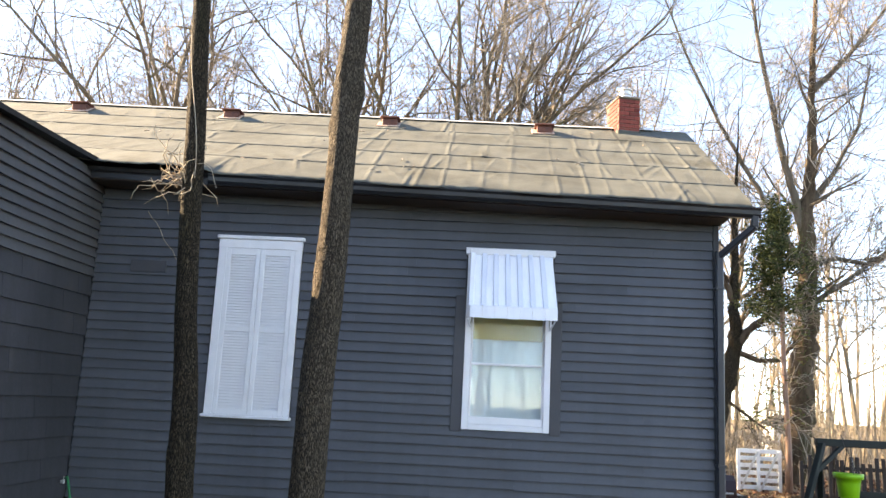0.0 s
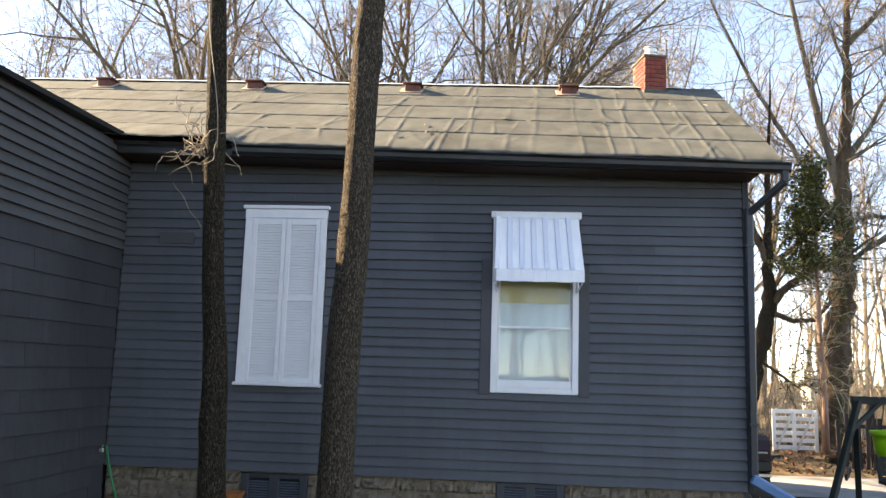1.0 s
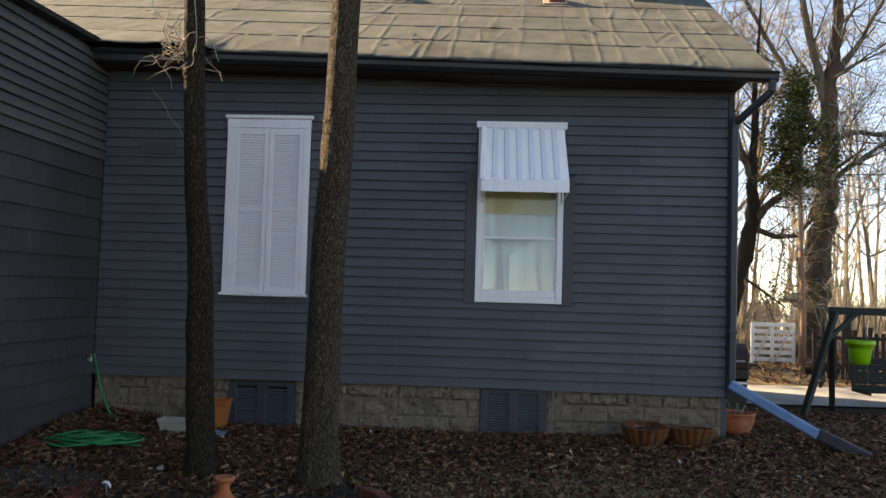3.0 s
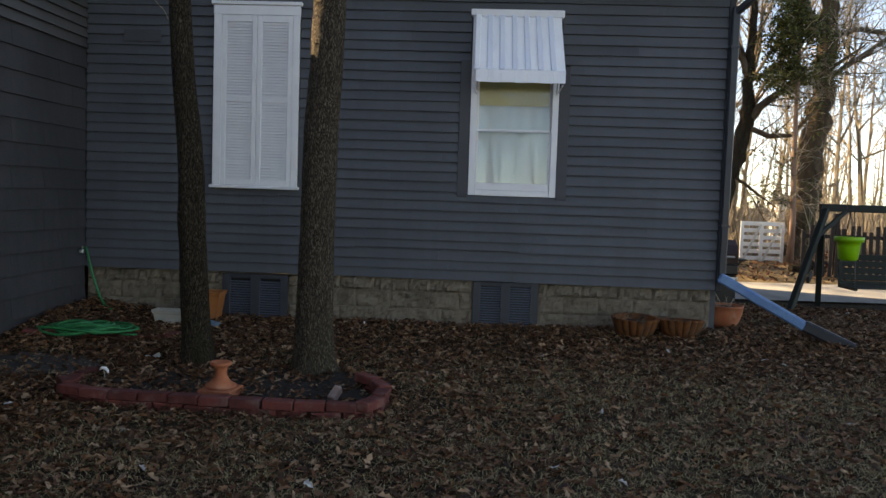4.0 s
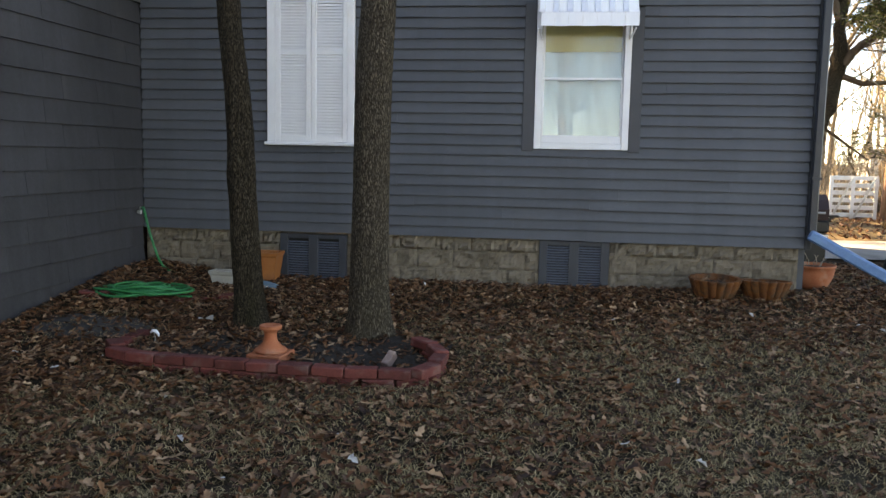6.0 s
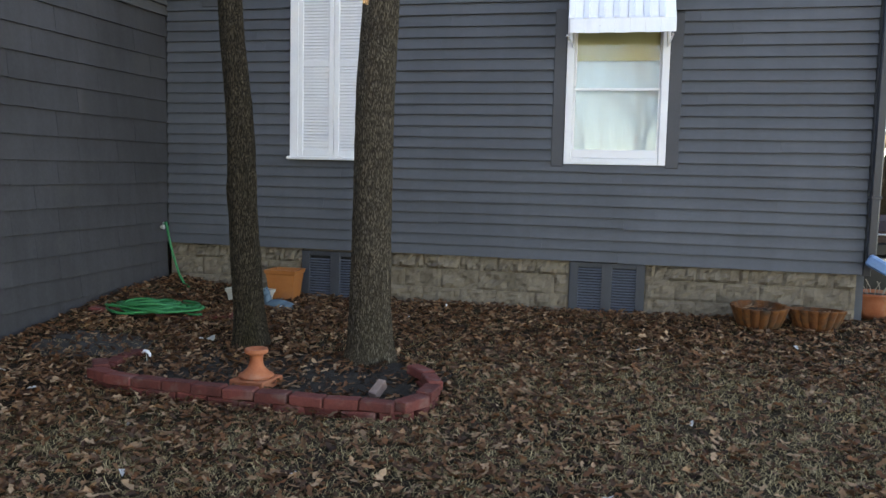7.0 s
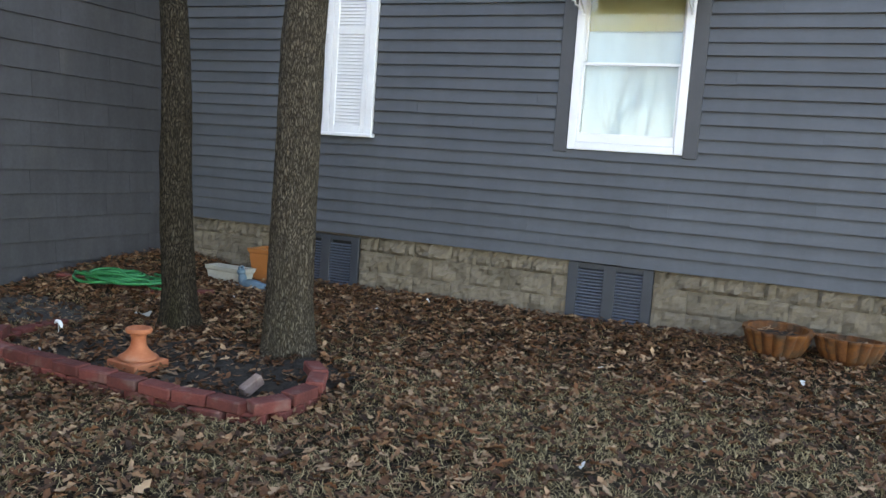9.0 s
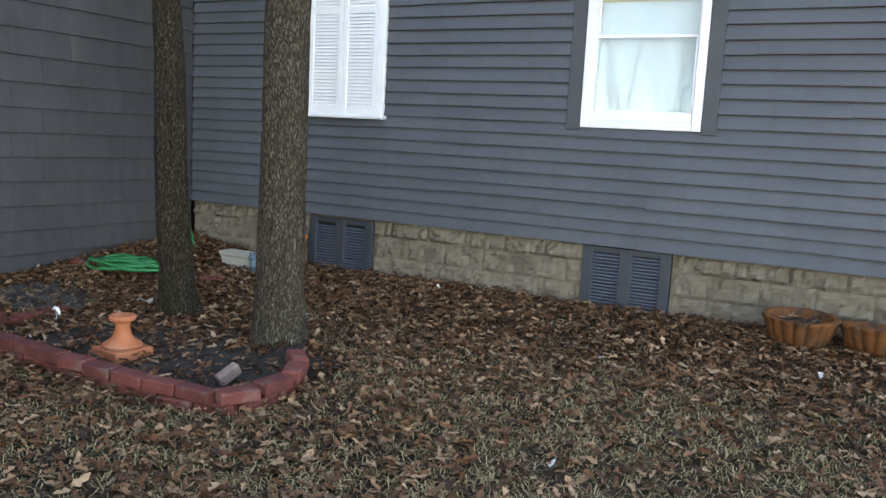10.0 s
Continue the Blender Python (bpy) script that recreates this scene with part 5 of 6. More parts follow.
lab = "bare winter tree with pale spreading branches behind the house"
b1 = bare_tree(11, 21, 0.16, VASE, lab)
stand(b1, -7.4, 20.0, 0)
b2 = bare_tree(23, 21, 0.165, VASE, lab)
stand(b2, -0.9, 20.5, 40)
b3 = bare_tree(37, 19, 0.14, VASE, lab)
stand(b3, 2.4, 25.0, 160)
for src, x, y, turn, size in ((b1, -16.5, 26, 200, 0.9), (b2, -12.2, 28, 120, 0.95), (b3, -4.2, 29, 20, 1.05), (b1, 6.5, 33, 75, 1.0), (b1, -3.8, 22.5, 100, 0.95), (b3, 1.2, 22, 20, 0.95), (b3, -9.8, 24, 250, 0.9), (b1, 4.6, 31, 330, 0.85), (b3, -14, 33, 90, 1.1), (b1, 11.5, 37, 200, 1.0)):
    copy_thing(src, pose(x, y, ground_z(x, y), 0, 0, turn) @ Matrix.Scale(size, 4))

# trees beyond the lawn behind the camera
for src, x, y, turn, size in ((b2, -7.4, -24.0, 10, 0.6), (b1, 0.85, -25.0, 140, 0.6), (b3, 9.0, -26.0, 200, 0.7)):
    t = copy_thing(src, pose(x, y, ground_z(x, y), 0, 0, turn) @ Matrix.Scale(size, 4))
    t["label"] = "bare winter tree across the lawn, mirrored in the window"


def limbed_tree(name, label, limbs, bark, seed, twig_len, bark_sides=10, twig_kids=10, limb_bark=None):
    """A tree from its main limbs, each a line of points with radii, with finer branches growing from them."""
    rng = random.Random(seed)
    t = thing(name, label, "tree", limbs[0][0][0])
    o = Vector(limbs[0][0][0])
    main, side_limbs = Shape(), []
    finer = [[] for _ in range(3)]
    P = dict(levels=3, segs=(6, 5, 4), wander=(0.14, 0.17, 0.2), lift=(0.04, 0.03, 0.02), taper=(0.75, 0.75, 0.7), kids=(6, 5, 0), start=(0.15, 0.15, 0), angle=((25, 60), (25, 60), (0, 0)), ratio=(0.5, 0.5, 0))
    for pts, rad in limbs:
        q = [Vector(p) - o for p in pts]
        fine, fr_ = [], []
        for i in range(len(q) - 1):
            for k in range(6):
                f = k / 6
                fine.append(q[i].lerp(q[i + 1], f) + Vector((rng.gauss(0, 1), rng.gauss(0, 1), 0)) * rad[i] * 0.16)
                fr_.append(rad[i] + (rad[i + 1] - rad[i]) * f)
        fine.append(q[-1])
        fr_.append(rad[-1])
        if pts is not limbs[0][0]:
            side_limbs.append(Shape())
        (side_limbs[-1] if side_limbs else main).tube(fine, fr_, bark_sides, cap=False)
        thick = rad[0] > 0.15
        for k in range(twig_kids):
            j = rng.randrange(len(fine) // 2 if thick else 3, len(fine) - 1)
            dd = (fine[j + 1] - fine[j]).normalized()
            side = Vector((rng.gauss(0, 1), rng.gauss(0, 1), rng.gauss(0, 1)))
            side = (side - dd * side.dot(dd)).normalized()
            a = math.radians(rng.uniform(30, 70))
            grow(finer, rng, fine[j], dd * math.cos(a) + side * math.sin(a), twig_len * rng.uniform(0.5, 1.2), max(0.010, fr_[j] * 0.28), 0, P)
    part("trunk", main, bark, t, smooth=True)
    for limb in side_limbs:
        part("limb", limb, limb_bark or bark, t, smooth=True)
    part("branchwork", tubes(finer[0], 5), limb_bark or bark, t)
    part("crown", tubes(finer[1] + finer[2], 3), TWIG, t, "bare tan winter twigs")
    return t


ivy_tree = limbed_tree("ivy_tree", "tall bare tree with ivy climbing its furrowed trunk", [
    ([(8.22, 20, 0.2), (8.36, 20, 1.5), (8.45, 20, 2.5), (8.62, 20, 4.1), (8.72, 20, 5.7), (8.74, 20, 7.0), (8.85, 20, 8.1), (8.96, 20, 10), (9.08, 20, 12), (9.30, 20, 15)], (0.40, 0.35, 0.32, 0.28, 0.23, 0.185, 0.14, 0.10, 0.07, 0.03)),
    ([(8.67, 20, 6.40), (8.27, 20, 8.05), (7.92, 19.9, 9.59), (7.52, 19.8, 11.72), (7.22, 19.7, 13.75)], (0.11, 0.09, 0.07, 0.05, 0.03)),
    ([(8.47, 20, 5.73), (8.02, 20, 6.74), (7.27, 20, 8.05), (6.52, 20, 9.40), (5.72, 20, 11.24), (5.12, 20, 12.88)], (0.085, 0.075, 0.06, 0.045, 0.035, 0.02)),
    ([(8.62, 20, 4.52), (9.12, 20, 4.90), (9.72, 20, 5.34), (10.72, 20, 6.11), (11.92, 20, 7.37)], (0.085, 0.07, 0.055, 0.04, 0.025)),
    ([(8.67, 20, 5.63), (9.42, 20, 5.87), (10.32, 20, 5.73), (11.32, 20, 6.40)], (0.08, 0.06, 0.05, 0.03)),
    ([(9.02, 20, 10.37), (9.92, 20, 11.33), (11.02, 20, 12.78)], (0.09, 0.06, 0.03)),
    ([(8.72, 20, 7.08), (9.42, 20, 8.05), (10.12, 20, 9.40), (10.52, 20, 11.14)], (0.075, 0.06, 0.045, 0.025)),
], IVY_BARK, 4, 2.3, twig_kids=26, limb_bark=FAR_BARK)

corner_tree = limbed_tree("leaning_tree", "dark leaning bare tree growing near the house corner", [
    ([(5.72, 19, 0.2), (6.1, 19, 1.6), (6.40, 19, 2.6), (6.58, 19, 3.5), (6.57, 19, 4.5), (6.62, 19, 5.6), (6.60, 19, 6.8), (6.70, 19, 8.0), (6.75, 19, 9.5)], (0.25, 0.22, 0.20, 0.17, 0.11, 0.085, 0.06, 0.03, 0.008)),
    ([(6.62, 19, 3.45), (7.0, 18.9, 3.95), (7.45, 18.8, 4.25), (8.2, 18.7, 4.6), (9.0, 18.6, 5.2)], (0.11, 0.09, 0.07, 0.05, 0.02)),
    ([(6.62, 19, 3.3), (7.1, 19, 3.12), (7.6, 19, 3.15), (8.1, 19, 3.7), (8.5, 19, 4.5)], (0.07, 0.06, 0.05, 0.035, 0.02)),
    ([(6.30, 19, 2.2), (6.9, 18.9, 1.75), (7.3, 18.8, 1.45)], (0.04, 0.03, 0.015)),
    ([(6.58, 19, 4.4), (6.30, 19, 5.1), (6.1, 19, 6.0), (5.7, 19, 6.8), (5.4, 19, 7.7)], (0.09, 0.07, 0.05, 0.03, 0.015)),
], BARK_MOSS, 9, 1.7, twig_kids=13, limb_bark=IVY_BARK)


def foliage(s, rng, centre, spread, count, size):
    """Short flat sprays of needles, set every way."""
    for _ in range(count):
        c = Vector(centre) + Vector((rng.gauss(0, spread[0]), rng.gauss(0, spread[1]), rng.gauss(0, spread[2])))
        d = Vector((rng.gauss(0, 1), rng.gauss(0, 1), rng.gauss(0.25, 0.7))).normalized()
        e = d.cross(Vector((rng.gauss(0, 1), rng.gauss(0, 1), rng.gauss(0, 1)))).normalized()
        L, w = size * rng.uniform(0.6, 1.4), size * rng.uniform(0.12, 0.22)
        k = len(s.v)
        s.v += [tuple(c), tuple(c + d * L * 0.5 + e * w), tuple(c + d * L), tuple(c + d * L * 0.5 - e * w)]
        s.f.append((k, k + 1, k + 2, k + 3))


ced = thing("cedar_tree", "thin red cedar with sparse olive-green foliage", "tree", (7.03, 17, ground_z(7.03, 17)))
crng = random.Random(8)
part("trunk", Shape().tube([(0, 0, 0), (0.02, 0, 1), (-0.03, 0, 2.2), (-0.05, 0, 3.6), (-0.05, 0, 5.2), (-0.05, 0, 6.6)], (0.085, 0.06, 0.055, 0.045, 0.035, 0.01), 8), mat("reddish_cedar_bark", (0.20, 0.11, 0.075), (0.30, 0.19, 0.14), 12, 0.9, 0, 0.5, 50, (2, 2, 0.3)), ced, smooth=True)
crown, twigs = Shape(), Shape()
for i in range(110):
    z = crng.uniform(1.2, 6.0) if i % 3 == 0 else crng.uniform(3.7, 6.1)
    a = crng.uniform(0, 2 * math.pi)
    if crng.random() < 0.35:
        a = crng.uniform(2.2, 4.1)
    reach = (0.85 * min(1.0, (6.4 - z) / 1.9) if z > 3.6 else 0.7) * crng.uniform(0.2, 1.3)
    tip = Vector((reach * math.cos(a) - 0.12, reach * math.sin(a), z + crng.uniform(-0.2, 0.3)))
    base = Vector((-0.04, 0, z - 0.15))
    twigs.tube([base, base.lerp(tip, 0.5) + Vector((0, 0, 0.06)), tip], (0.018, 0.012, 0.005), 4, cap=False)
    n = int(36 * crng.uniform(0.2, 1.6)) if z > 3.6 else 6
    for f in (0.4, 0.7, 1.0):
        foliage(crown, crng, base.lerp(tip, f), (0.10, 0.10, 0.07), n, 0.10)
part("branchwork", twigs, TWIG, ced)
part("crown", crown, CEDAR, ced, "sparse olive-green cedar foliage")

ivy = Shape()
for i in range(60):
    z = crng.uniform(0.2, 6.8)
    foliage(ivy, crng, (8.22 + 0.085 * z, 19.66, z), (0.16, 0.10, 0.2), 22 if z > 3.6 else 8, 0.10)
iv = solid("ivy", ivy, IVY, "ivy and dry vines clinging to the tall tree", "ivy", "stuff")

# far woods: thin trunks and twigs
wrng = random.Random(17)
woods = Shape()
wout = [[] for _ in range(4)]
for i in range(480):
    far = wrng.uniform(0, 1) ** 0.7
    y = 24 + far * 60
    half = 0.62 * y + 8
    x = wrng.uniform(-half, half + 12)
    h = wrng.uniform(7, 15)
    P = dict(SAPLING)
    P["levels"], P["kids"] = 3, (9, 4, 0, 0)
    grow(wout, wrng, Vector((x, y, ground_z(x, y) - 0.1)), Vector((wrng.gauss(0, 0.05), wrng.gauss(0, 0.05), 1)), h, wrng.uniform(0.05, 0.15), 0, P)
for i in range(90):
    x, y = wrng.uniform(-45, 45), wrng.uniform(-60, -26)
    P = dict(SAPLING)
    P["levels"], P["kids"] = 3, (9, 4, 0, 0)
    grow(wout, wrng, Vector((x, y, ground_z(x, y) - 0.1)), Vector((wrng.gauss(0, 0.05), wrng.gauss(0, 0.05), 1)), wrng.uniform(9, 16), wrng.uniform(0.08, 0.2), 0, P)
for lv, sides in ((0, 5), (1, 3), (2, 3)):
    for pts, rad in wout[lv]:
        woods.tube(pts, [max(r, 0.006) for r in rad], sides, cap=False)
solid("far_woods", woods, WOODS, "sunlit winter woods of thin bare trunks", "woods", "stuff")
brush = Shape()
for i in range(8500):
    y = 19 + 60 * wrng.random() ** 1.3
    half = 0.62 * y + 8
    x = wrng.uniform(2.0 if y < 30 else -half, half + 12)
    z = ground_z(x, y)
    L = wrng.uniform(0.5, 2.6)
    brush.tube([(x, y, z - 0.05), (x + wrng.gauss(0, 0.12) * L, y + wrng.gauss(0, 0.1), z + L * 0.55), (x + wrng.gauss(0, 0.28) * L, y + wrng.gauss(0, 0.2), z + L)], (0.014, 0.010, 0.004), 3, cap=False)
solid("underbrush", brush, WOODS, "dry tan underbrush at the edge of the woods", "underbrush", "stuff")


# ---- the two trunks in front of the house ----
def big_trunk(name, label, line, bark, seed, knots=()):
    base = Vector((*line[0][:2], ground_z(line[0][0], line[0][1])))
    t = thing(name, label, "tree", base)
    zs = [p[2] for p in line]
    def at(z):
        for a, b in zip(line, line[1:]):
            if z <= b[2] or b is line[-1]:
                f = (z - a[2]) / (b[2] - a[2])
                f = min(1.0, max(0.0, f))
                return [a[k] + (b[k] - a[k]) * f for k in (0, 1, 3)]
    s = Shape()
    n, z0, z1, step = 56, base.z - 0.12, zs[-1], 0.028
    m = int((z1 - z0) / step)
    for j in range(m + 1):
        z = z0 + (z1 - z0) * j / m
        x, y, r = at(z)
        up = z - base.z
        for i in range(n):
            a = 2 * math.pi * i / n
            ca, sa = math.cos(a), math.sin(a)
            rr = r * (1 + 0.05 * noise.noise((ca * 1.5, sa * 1.5, z * 0.8 + seed)))
            rr += r * 0.26 * math.exp(-max(0, up) / 0.10) * (0.85 + 0.4 * math.cos(a * 4 + seed))
            f1 = noise.noise((ca * 5.5, sa * 5.5, z * 3.2 + seed * 3))
            f2 = noise.noise((ca * 12, sa * 12, z * 7 + seed))
            rr += r * (0.07 * (0.5 - abs(f1)) + 0.03 * f2)
            for kz, ka, kr, kh in knots:
                d2 = ((z - kz) / kh) ** 2 + (math.sin((a - ka) / 2) * 2 * r / kr) ** 2 if math.cos(a - ka) > 0 else 9
                rr += kr * 0.6 * math.exp(-d2)
            s.v.append((x + rr * ca - base.x, y + rr * sa - base.y, z - base.z))
    for j in range(m):
        for i in range(n):
            q = (i + 1) % n
            s.f.append((j * n + i, j * n + q, (j + 1) * n + q, (j + 1) * n + i))
    part("trunk", s, bark, t, smooth=True)
    # crown above the view
    rng = random.Random(seed)
    out = [[] for _ in range(3)]
    P = dict(levels=3, segs=(6, 5, 4), wander=(0.12, 0.16, 0.2), lift=(0.03, 0.03, 0.02), taper=(0.75, 0.75, 0.7), kids=(7, 5, 0), start=(0.2, 0.2, 0), angle=((25, 60), (25, 60), (0, 0)), ratio=(0.45, 0.5, 0))
    x, y, r = at(z1)
    for k in range(6):
        a = k * 1.05
        grow(out, rng, Vector((x, y, z1 - 0.3 * (k % 3))) - base, Vector((math.cos(a) * 0.6, math.sin(a) * 0.6, 1)), rng.uniform(3, 5), r * 0.6, 0, P)
    part("upper_limb", tubes(out[0], 6), bark, t)
    part("crown", tubes(out[1] + out[2], 3), TWIG, t, "bare twigs")
    return t


tree_a = big_trunk("oak_trunk", "slender dark-barked tree growing in the bed before the house",
                   [(-2.030, 6.350, -0.30, 0.150), (-2.068, 6.348, 0.20, 0.126), (-2.083, 6.318, 0.60, 0.122), (-2.098, 6.308, 1.03, 0.114), (-2.114, 6.310, 1.50, 0.113), (-2.145, 6.316, 1.90, 0.107),
                    (-2.205, 6.327, 2.40, 0.098), (-2.245, 6.332, 3.00, 0.096), (-2.277, 6.336, 3.55, 0.096), (-2.299, 6.340, 4.13, 0.093), (-2.332, 6.342, 4.60, 0.090), (-2.374, 6.345, 5.30, 0.081), (-2.58, 6.40, 8.50, 0.055)],
                   BARK_MOSS, 3, [(1.15, 3.6, 0.025, 0.16), (1.75, -0.3, 0.02, 0.2)])
tree_b = big_trunk("oak_trunk", "grey-barked oak trunk growing in the bed before the house",
                   [(-0.950, 6.250, -0.30, 0.195), (-0.957, 6.242, 0.25, 0.163), (-0.948, 6.235, 1.00, 0.153), (-0.930, 6.210, 2.00, 0.147), (-0.868, 6.185, 3.00, 0.130), (-0.858, 6.170, 3.55, 0.129),
                    (-0.840, 6.150, 4.10, 0.128), (-0.836, 6.140, 4.57, 0.127), (-0.793, 6.120, 5.25, 0.120), (-0.60, 6.08, 8.80, 0.080)],
                   BARK, 7, [(4.55, -0.2, 0.07, 0.12), (4.2, 3.3, 0.03, 0.1), (2.95, 3.1, 0.03, 0.25)])

vine = Shape()
vr = random.Random(12)
for i in range(30):
    p = Vector((-2.34 + vr.uniform(-0.06, 0.10), 6.28, vr.uniform(3.65, 4.0)))
    d = Vector((vr.uniform(-1, -0.1) if i % 4 else vr.uniform(0.2, 0.8), vr.uniform(-0.5, 0.3), vr.uniform(-0.35, 0.25)))
    if i < 24:
        p.z = vr.uniform(3.60, 3.82)
        d = Vector((vr.uniform(-1.2, -0.5) if i % 5 else vr.uniform(0.4, 0.9), vr.uniform(-0.4, 0.3), vr.uniform(-0.1, 0.25)))
    pts = [p.copy()]
    for k in range(6):
        d = (d + Vector((vr.gauss(0, 0.5), vr.gauss(0, 0.4), vr.gauss(0, 0.5)))).normalized()
        p = p + d * vr.uniform(0.04, 0.12)
        pts.append(p.copy())
    vine.tube(pts, [0.0065, 0.006, 0.0055, 0.005, 0.0045, 0.004, 0.003], 5, cap=False)
vine.tube([(-2.32 + 0.09 * math.sin(z * 2.1), 6.24, z) for z in np.arange(3.7, 5.2, 0.12)], 0.005, 5, cap=False)
vine.tube([(-2.33 - 0.045 * k, 6.27, 2.93 + 0.065 * k + 0.02 * math.sin(k * 1.7)) for k in range(8)], 0.0035, 4, cap=False)
part("vine_tangle", Shape().add([Vector(v) - Vector(tree_a.location) for v in vine.v], vine.f), mat("pale_vine", (0.24, 0.185, 0.125), (0.40, 0.32, 0.23), 8, 0.85, 0, 0.2, 50), tree_a, "tangle of pale dry vine twigs")


# ---- leaves, grass and twigs on the lawn ----
def scatter_leaves(count, seed, pick, size, material, name, label, lift=0.012, area=(-4.15, 6.5, 0.8, 11.5)):
    r = np.random.RandomState(seed)
    s = Shape()
    made = 0
    while made < count:
        x, y = r.uniform(area[0], area[1]), r.uniform(area[2], area[3])
        if y > 8.56 and x < 3.35:
            continue
        if r.rand() > pick(x, y):
            continue
        made += 1
        L = size * r.uniform(0.5, 1.6)
        w = L * r.uniform(0.15, 0.33)
        a = r.uniform(0, 2 * math.pi)
        m = Matrix.Translation((x, y, ground_z(x, y) + lift + r.uniform(0, 0.03))) @ Euler((r.normal(0, 0.32), r.normal(0, 0.32), a)).to_matrix().to_4x4()
        c, c2 = r.uniform(-0.08, 0.24) * L, r.uniform(-0.12, 0.18) * L
        pts = [(-L / 2, 0, c2), (-L * 0.2, -w * 0.75, c), (L * 0.05, -w * 0.45, c * 0.5), (L * 0.22, -w, c), (L / 2, 0, c2), (L * 0.22, w, c), (L * 0.05, w * 0.45, c * 0.5), (-L * 0.2, w * 0.75, c), (0, 0, 0)]
        s.add([m @ Vector(p) for p in pts], [(0, 1, 2, 8), (2, 3, 4, 8), (4, 5, 6, 8), (6, 7, 0, 8)])
    return solid(name, s, material, label, "leaves", "stuff")


def leaf_density(x, y):
    n = 0.5 + 0.5 * noise.noise((x * 0.9, y * 0.9, 20))
    d = 0.30 + 0.55 * n
    d += 0.35 * smoothstep(5.8, 8.2, y) + 0.25 * smoothstep(-0.2, -2.8, x)
    d *= 1 - 0.35 * smoothstep(0.0, 1.6, x) * smoothstep(7.3, 6.0, y)
    d *= 1 - 0.2 * smoothstep(4.9, 3.8, y)
    inside = abs((x + 1.2) / 1.0) ** 3 + abs((y - 5.5) / 0.45) ** 3
    if inside < 1:
        d *= 0.62
    d *= 1 - 0.8 * smoothstep(0.62, 0.3, math.hypot((x + 3.35) * 0.8, (y - 6.05) * 1.3))
    if y > 9:
        d *= 0.5
    return min(1.0, d)


scatter_leaves(56000, 5, leaf_density, 0.058, LEAVES, "fallen_leaves", "curled brown oak leaves scattered over the lawn")
scatter_leaves(16000, 15, lambda x, y: 0 if (-4.15 < x < 6.5 and 0.8 < y < 11.5) else 0.25 + 0.75 * smoothstep(12, 5, abs(x - 2)) * smoothstep(-8, 0.8, y), 0.062, LEAVES, "outer_fallen_leaves",
               "brown oak leaves thinning out over the wider lawn", area=(-4.1, 14, -8, 11.5))
scatter_leaves(70, 6, lambda x, y: 0.5, 0.06, PALE_LEAF, "bleached_leaves", "a few bleached white leaves on the lawn", 0.03)


def back_litter():
    r = np.random.RandomState(44)
    s = Shape()
    for _ in range(5200):
        x, y = r.uniform(3.6, 13), r.uniform(14.2, 23)
        L, a = r.uniform(0.06, 0.2), r.uniform(0, 6.28)
        w = L * r.uniform(0.2, 0.5)
        m = Matrix.Translation((x, y, ground_z(x, y) + 0.02)) @ Euler((r.normal(0, 0.5), r.normal(0, 0.5), a)).to_matrix().to_4x4()
        s.add([m @ Vector(p) for p in ((-L / 2, 0, 0.02), (0, -w / 2, 0), (L / 2, 0, 0.02), (0, w / 2, 0.01))], [(0, 1, 2, 3)])
    solid("yard_litter", s, LEAVES, "brown leaves littering the sunlit back yard", "leaves", "stuff")


back_litter()


def scatter_grass(count, seed, pick, material, name, label, length=0.055):
    r = np.random.RandomState(seed)
    s = Shape()
    made = 0
    while made < count:
        cx, cy = r.uniform(-4.1, 7.5), r.uniform(-4.0, 10.5)
        if (cy > 8.5 and cx < 3.4) or r.rand() > pick(cx, cy):
            continue
        cz = ground_z(cx, cy)
        for _ in range(7):
            made += 1
            x, y = cx + r.normal(0, 0.055), cy + r.normal(0, 0.055)
            a, L = r.uniform(0, 2 * math.pi), length * r.uniform(0.5, 1.7)
            ca, sa = math.cos(a), math.sin(a)
            b = r.uniform(0.75, 1.5)
            w = 0.0020
            k = len(s.v)
            s.v += [(x - w * sa, y + w * ca, cz - 0.005), (x + w * sa, y - w * ca, cz - 0.005), (x + L * b * 0.4 * ca + w * sa, y + L * b * 0.4 * sa - w * ca, cz + L * 0.34),
                    (x + L * b * 0.4 * ca - w * sa, y + L * b * 0.4 * sa + w * ca, cz + L * 0.34), (x + L * b * ca, y + L * b * sa, cz + L * max(0.06, 0.65 - 0.4 * b))]
            s.f += [(k, k + 1, k + 2, k + 3), (k + 3, k + 2, k + 4)]
    return solid(name, s, material, label, "grass", "stuff")


def grass_density(x, y):
    n = 0.5 + 0.5 * noise.noise((x * 1.1, y * 1.1, 33))
    d = (0.25 + 0.75 * n) * (1 - 0.7 * smoothstep(6.0, 7.6, y))
    d *= smoothstep(-3.6, 1.0, x) * 0.75 + 0.25 if y > 4.4 else 1
    inside = abs((x + 1.45) / 1.3) ** 3 + abs((y - 5.6) / 0.75) ** 3
    d *= 0.75 * smoothstep(-4.0, 1.2, y) + 0.25 * smoothstep(-4.0, -3.0, y)
    return 0 if inside < 1 else d


scatter_grass(222000, 8, grass_density, STRAW, "dry_grass", "straw-coloured dormant lawn grass")
scatter_grass(700, 9, lambda x, y: 1.0 if (abs(y - 5.15) < 0.1 and -1.4 < x < -0.4) else 0.0, SPROUT, "green_sprouts", "small green sprouts along the brick edging", 0.03)


